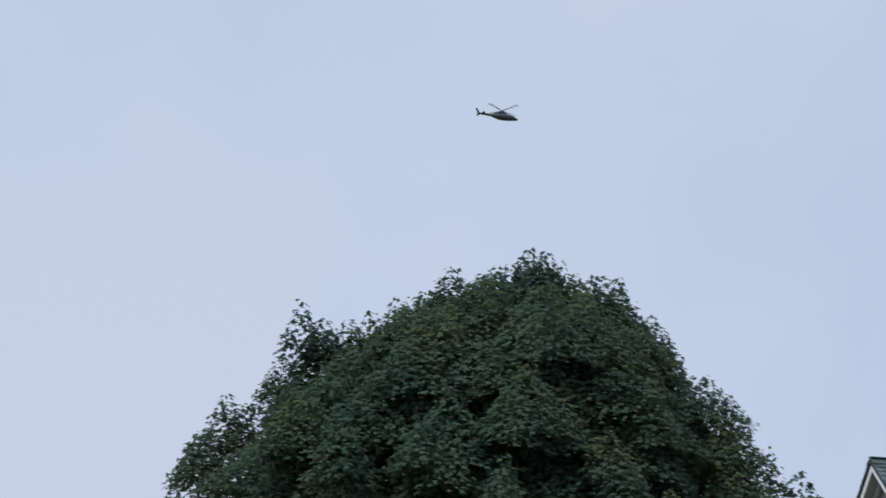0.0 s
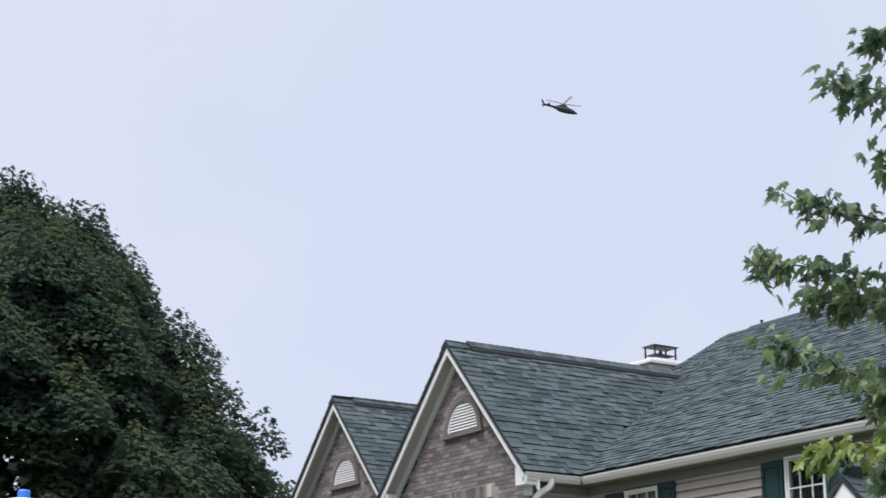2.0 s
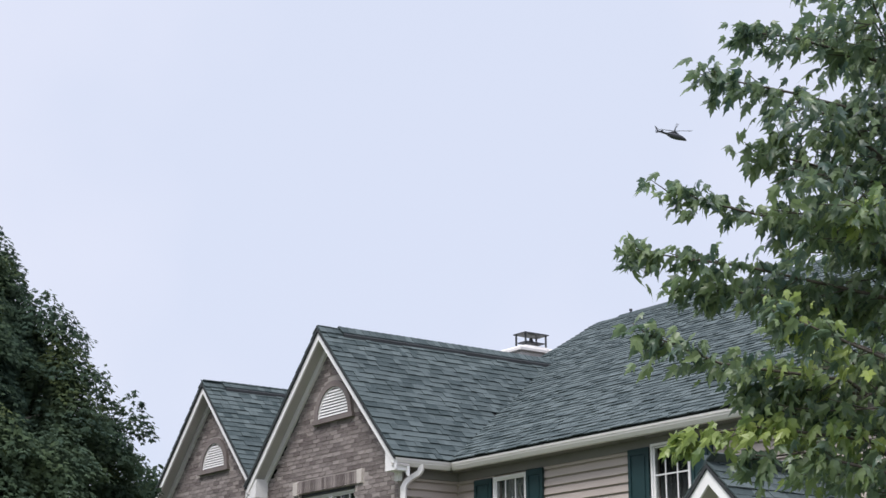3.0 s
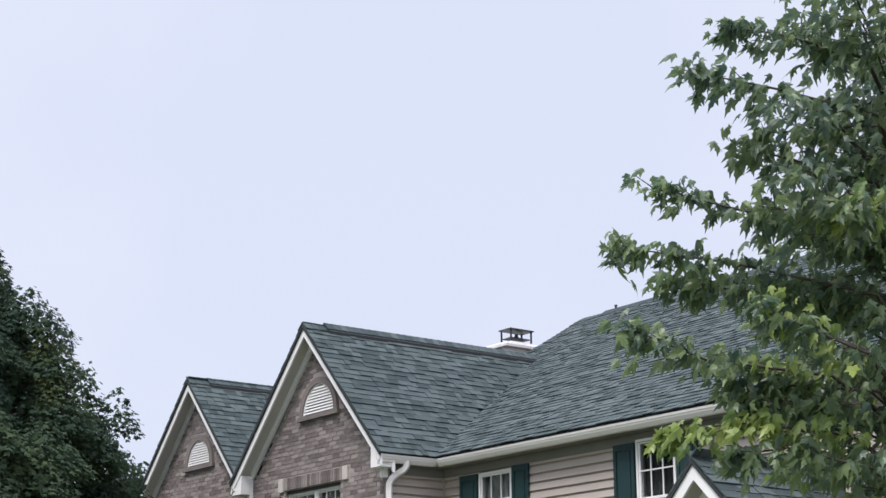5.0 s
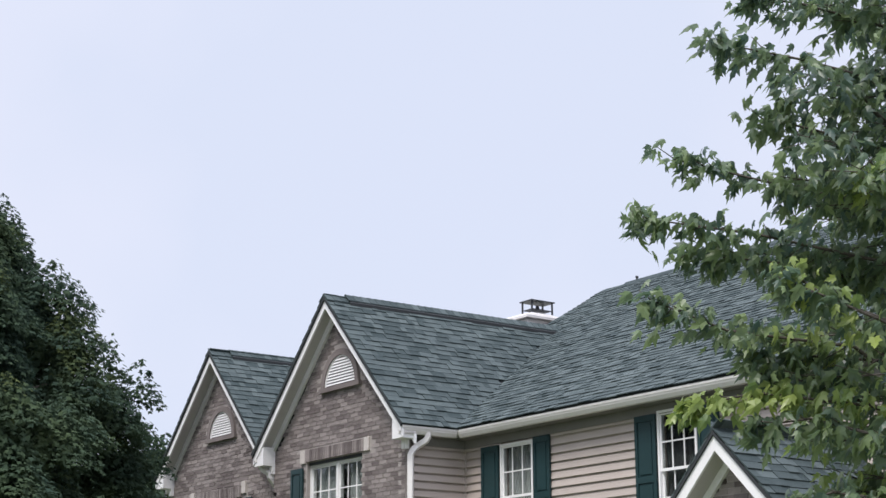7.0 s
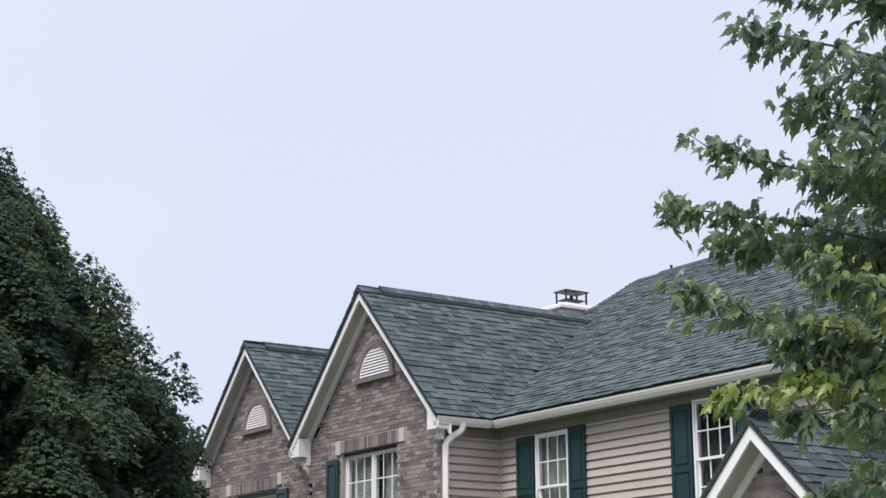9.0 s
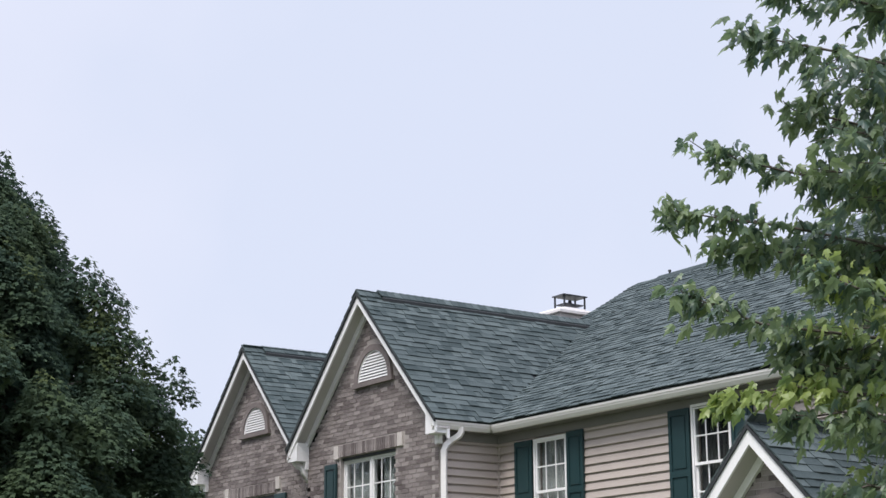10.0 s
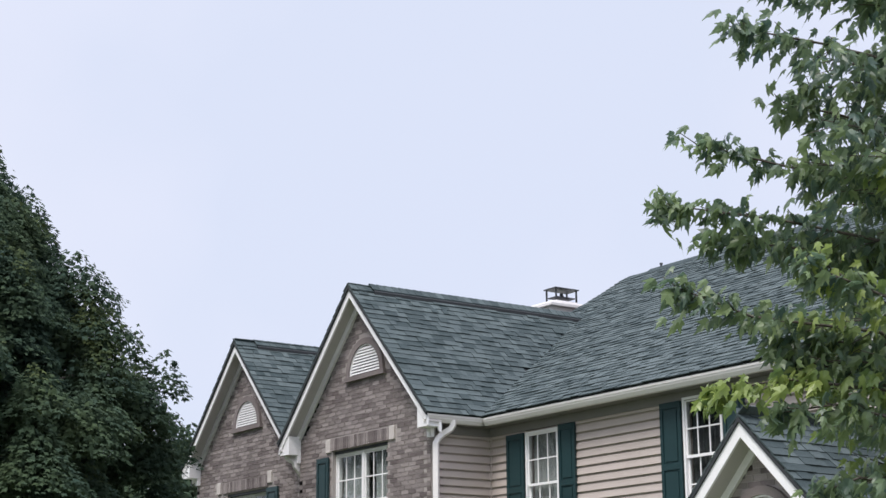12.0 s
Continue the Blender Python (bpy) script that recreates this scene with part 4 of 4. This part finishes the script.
bm = bmesh.new()
hull(bm, [(4.35, -1.15, 0.12, 0.1), (4.0, -1.12, 0.38, 0.28), (3.3, -1.0, 0.62, 0.48), (2.4, -0.82, 0.8, 0.74), (1.4, -0.7, 0.88, 0.92),
          (0.2, -0.66, 0.9, 0.96), (-0.9, -0.64, 0.84, 0.86), (-1.9, -0.5, 0.62, 0.6), (-2.8, -0.36, 0.38, 0.36), (-4.2, -0.22, 0.32, 0.32), (-5.8, -0.1, 0.25, 0.25), (-6.3, -0.05, 0.18, 0.18)])
part("fuselage", bm, HELI, heli, "dark grey fuselage and tail boom", smooth=True)
bm = bmesh.new()
hull(bm, [(1.9, -0.05, 0.15, 0.08), (1.2, 0.12, 0.5, 0.3), (0.5, 0.48, 0.52, 0.54), (-0.3, 0.5, 0.5, 0.54), (-1.4, 0.16, 0.46, 0.36), (-2.4, -0.05, 0.24, 0.16)], 12)
part("engine_cowling", bm, HELI, heli, smooth=True)
bm = bmesh.new()
hull(bm, [(3.55, -0.72, 0.42, 0.1), (3.0, -0.62, 0.62, 0.26), (2.3, -0.4, 0.7, 0.3), (1.6, -0.3, 0.72, 0.3)], 12)
part("windscreen", bm, HELI_DARK, heli, "dark tinted windscreen", smooth=True)
bm = bmesh.new()
prism(bm, [(-5.7, -0.06, 0.0), (-6.25, -0.06, 0.0), (-7.0, -0.06, 1.25), (-6.6, -0.06, 1.3)], (0, 0.12, 0))
part("tail_fin", bm, HELI_DARK, heli, "dark swept tail fin")
bm = bmesh.new()
prism(bm, [(-5.5, -0.05, -0.15), (-6.2, -0.05, -0.1), (-6.5, -0.05, -0.85), (-6.2, -0.05, -0.85)], (0, 0.1, 0))
part("ventral_fin", bm, HELI_DARK, heli)
bm = bmesh.new()
prism(bm, [(-4.6, -1.2, 0.0), (-5.1, -1.2, 0.0), (-5.2, 0, 0.0), (-5.2, 1.2, 0.0), (-4.6, 1.2, 0.0), (-4.3, 0, 0)], (0, 0, 0.06))
part("tailplane", bm, HELI_DARK, heli)
bm = bmesh.new()
tube(bm, [(0, 0, 0.6), (0, 0, 1.05)], [0.14, 0.1], 10)
part("mast", bm, HELI_DARK, heli)
rotor = new("main_rotor")
rotor.parent = heli
tagged(rotor, "four bladed main rotor")
hub_bm = bmesh.new()
tube(hub_bm, [(0, 0, -0.08), (0, 0, 0.12)], [0.3, 0.22], 12)
part("hub", hub_bm, HELI_DARK, rotor)
for i in range(4):
    bm = bmesh.new()
    prism(bm, [(0.2, -0.09, 0), (0.8, -0.2, 0.03), (5.4, -0.2, 0.3), (5.4, 0.16, 0.3), (0.8, 0.16, 0.03), (0.2, 0.09, 0)], (0, 0, 0.05))
    b = part("blade", bm, HELI_DARK, rotor)
    b.rotation_euler = (0, 0, i * math.pi / 2)
tail_rotor = new("tail_rotor")
tail_rotor.parent = heli
tagged(tail_rotor, "two bladed tail rotor")
for i in range(2):
    bm = bmesh.new()
    box(bm, -0.08, 0.08, -0.02, 0.02, 0.05, 0.95)
    b = part("blade", bm, HELI_DARK, tail_rotor)
    b.rotation_euler = (0, i * math.pi, 0)

# ---- pieces of roofs and walls ----
rng = random.Random(21)
shingle_slope(roof1, (AX + W1, 0, EAVE), (AX, 0, AZ), (0, 1, 0), lambda z: (FRONT, main_y(z) + 0.08), 300, rng)
shingle_slope(roof1, (AX - W1, 0, EAVE), (AX, 0, AZ), (0, 1, 0), lambda z: (FRONT, main_y(z)), 0, rng)
shingle_slope(roof2, (AX2 + W2, 0, EAVE), (AX2, 0, AZ2), (0, 1, 0), lambda z: (FRONT2, 17.2), 220, rng)
shingle_slope(roof2, (AX2 - W2, 0, EAVE), (AX2, 0, AZ2), (0, 1, 0), lambda z: (FRONT2, 17.2), 0, rng)
shingle_slope(main_roof, (0, KEAVE, EAVE), (0, RIDGE_Y, RIDGE_Z), (1, 0, 0), lambda z: (max(RAKE_X, AX + W1 - (z - EAVE) * W1 / (AZ - EAVE) - 0.1 if z < AZ else RAKE_X), RIGHT_X), 0, rng, 0.078)
shingle_slope(porch_roof, (PX + ph, 0, PEND), (PX, 0, PZ), (0, 1, 0), lambda z: (PY, WALLM - 0.03), 200, rng)
shingle_slope(porch_roof, (PX - ph, 0, PEND), (PX, 0, PZ), (0, 1, 0), lambda z: (PY, WALLM - 0.03), 0, rng)
for roof, x, z, y0, y1 in ((roof1, AX, AZ, FRONT, 18.22), (roof2, AX2, AZ2, FRONT2, 17.2)):
    ridge_caps(roof, (x, y0, z + 0.022), (x, y0 + 0.5, z + 0.022))
    bm = bmesh.new()
    for sg in (-1, 1):
        prism(bm, [(x, y0 + 0.42, z + 0.052), (x + sg * 0.15, y0 + 0.42, z - 0.082), (x + sg * 0.15, y0 + 0.42, z - 0.13), (x, y0 + 0.42, z + 0.0)], (0, y1 - y0 - 0.42, 0))
    part("ridge_vent", bm, FELT, roof)
    ridge_caps(roof, (x, y0 + 0.4, z + 0.058), (x, y1, z + 0.058))
ridge_caps(porch_roof, (PX, PY, PZ + 0.0), (PX, WALLM - 0.1, PZ + 0.0))
bricks(wall1, AX, AZ, W1, WALL1, -23.84, SIDE, 2.9, 7.1, [(WIN1[0], WIN1[1], WIN1[2], WIN1[3]), (-22.97, -20.95, 4.83, 5.04), (-22.4, -21.3, 5.88, 5.97)], 300, rng, [(-21.83, 5.965, 0.64)])
bricks(wall2, AX2, AZ2, W2, WALL2, -28.02, -24.1, 2.9, 6.9, [(WIN2[0], WIN2[1], WIN2[2], WIN2[3]), (-27.18, -25.12, 4.51, 4.72), (-26.7, -25.5, 5.56, 5.65)], 250, rng, [(-26.12, 5.645, 0.58)])
bricks(porch_wall, PX, PZ, ph, PY + 0.32, PX - ph + 0.3, PX + ph - 0.3, 2.0, 3.9, [(-12.83, -12.77, 3.55, 3.59), (-12.95, -12.89, 3.47, 3.52)], 160, rng, [(PX, 2.85, 0.52)], 1.0)
for x, z in ((-12.80, 3.57), (-12.92, 3.495)):
    piece("brick", box_mesh("brick", 0.15, 0.034, 0.057, DARK_BRICK), Matrix.Translation((x, PY + 0.328, z)), porch_wall)


# ---- what moves ----
def motions():
    # straight level flight past the houses; side on at first, then away
    rows = []
    az0, dist = 79.5, 400.0
    foot = Vector((-math.sin(radians(az0)), math.cos(radians(az0)), 0)) * dist
    way = Vector((math.cos(radians(az0)), math.sin(radians(az0)), 0))
    for i in range(25):
        t = i * 0.5
        p = foot + way * (28.9 + 79.2 * t) + Vector((0, 0, 169.3))
        rows.append((t, Matrix.Translation(p) @ pose(0, 0, 0, 0, 2.5, az0)))
    walk(heli, rows)
    walk(rotor, [(k / 30, pose(0, 0, 1.05, 0, 0, 45 - 2182.5 * k / 30)) for k in range(361)])
    walk(tail_rotor, [(k / 30, pose(-6.5, 0.16, 0.25, 0, 84.0 * k, 0)) for k in range(361)])


motions()
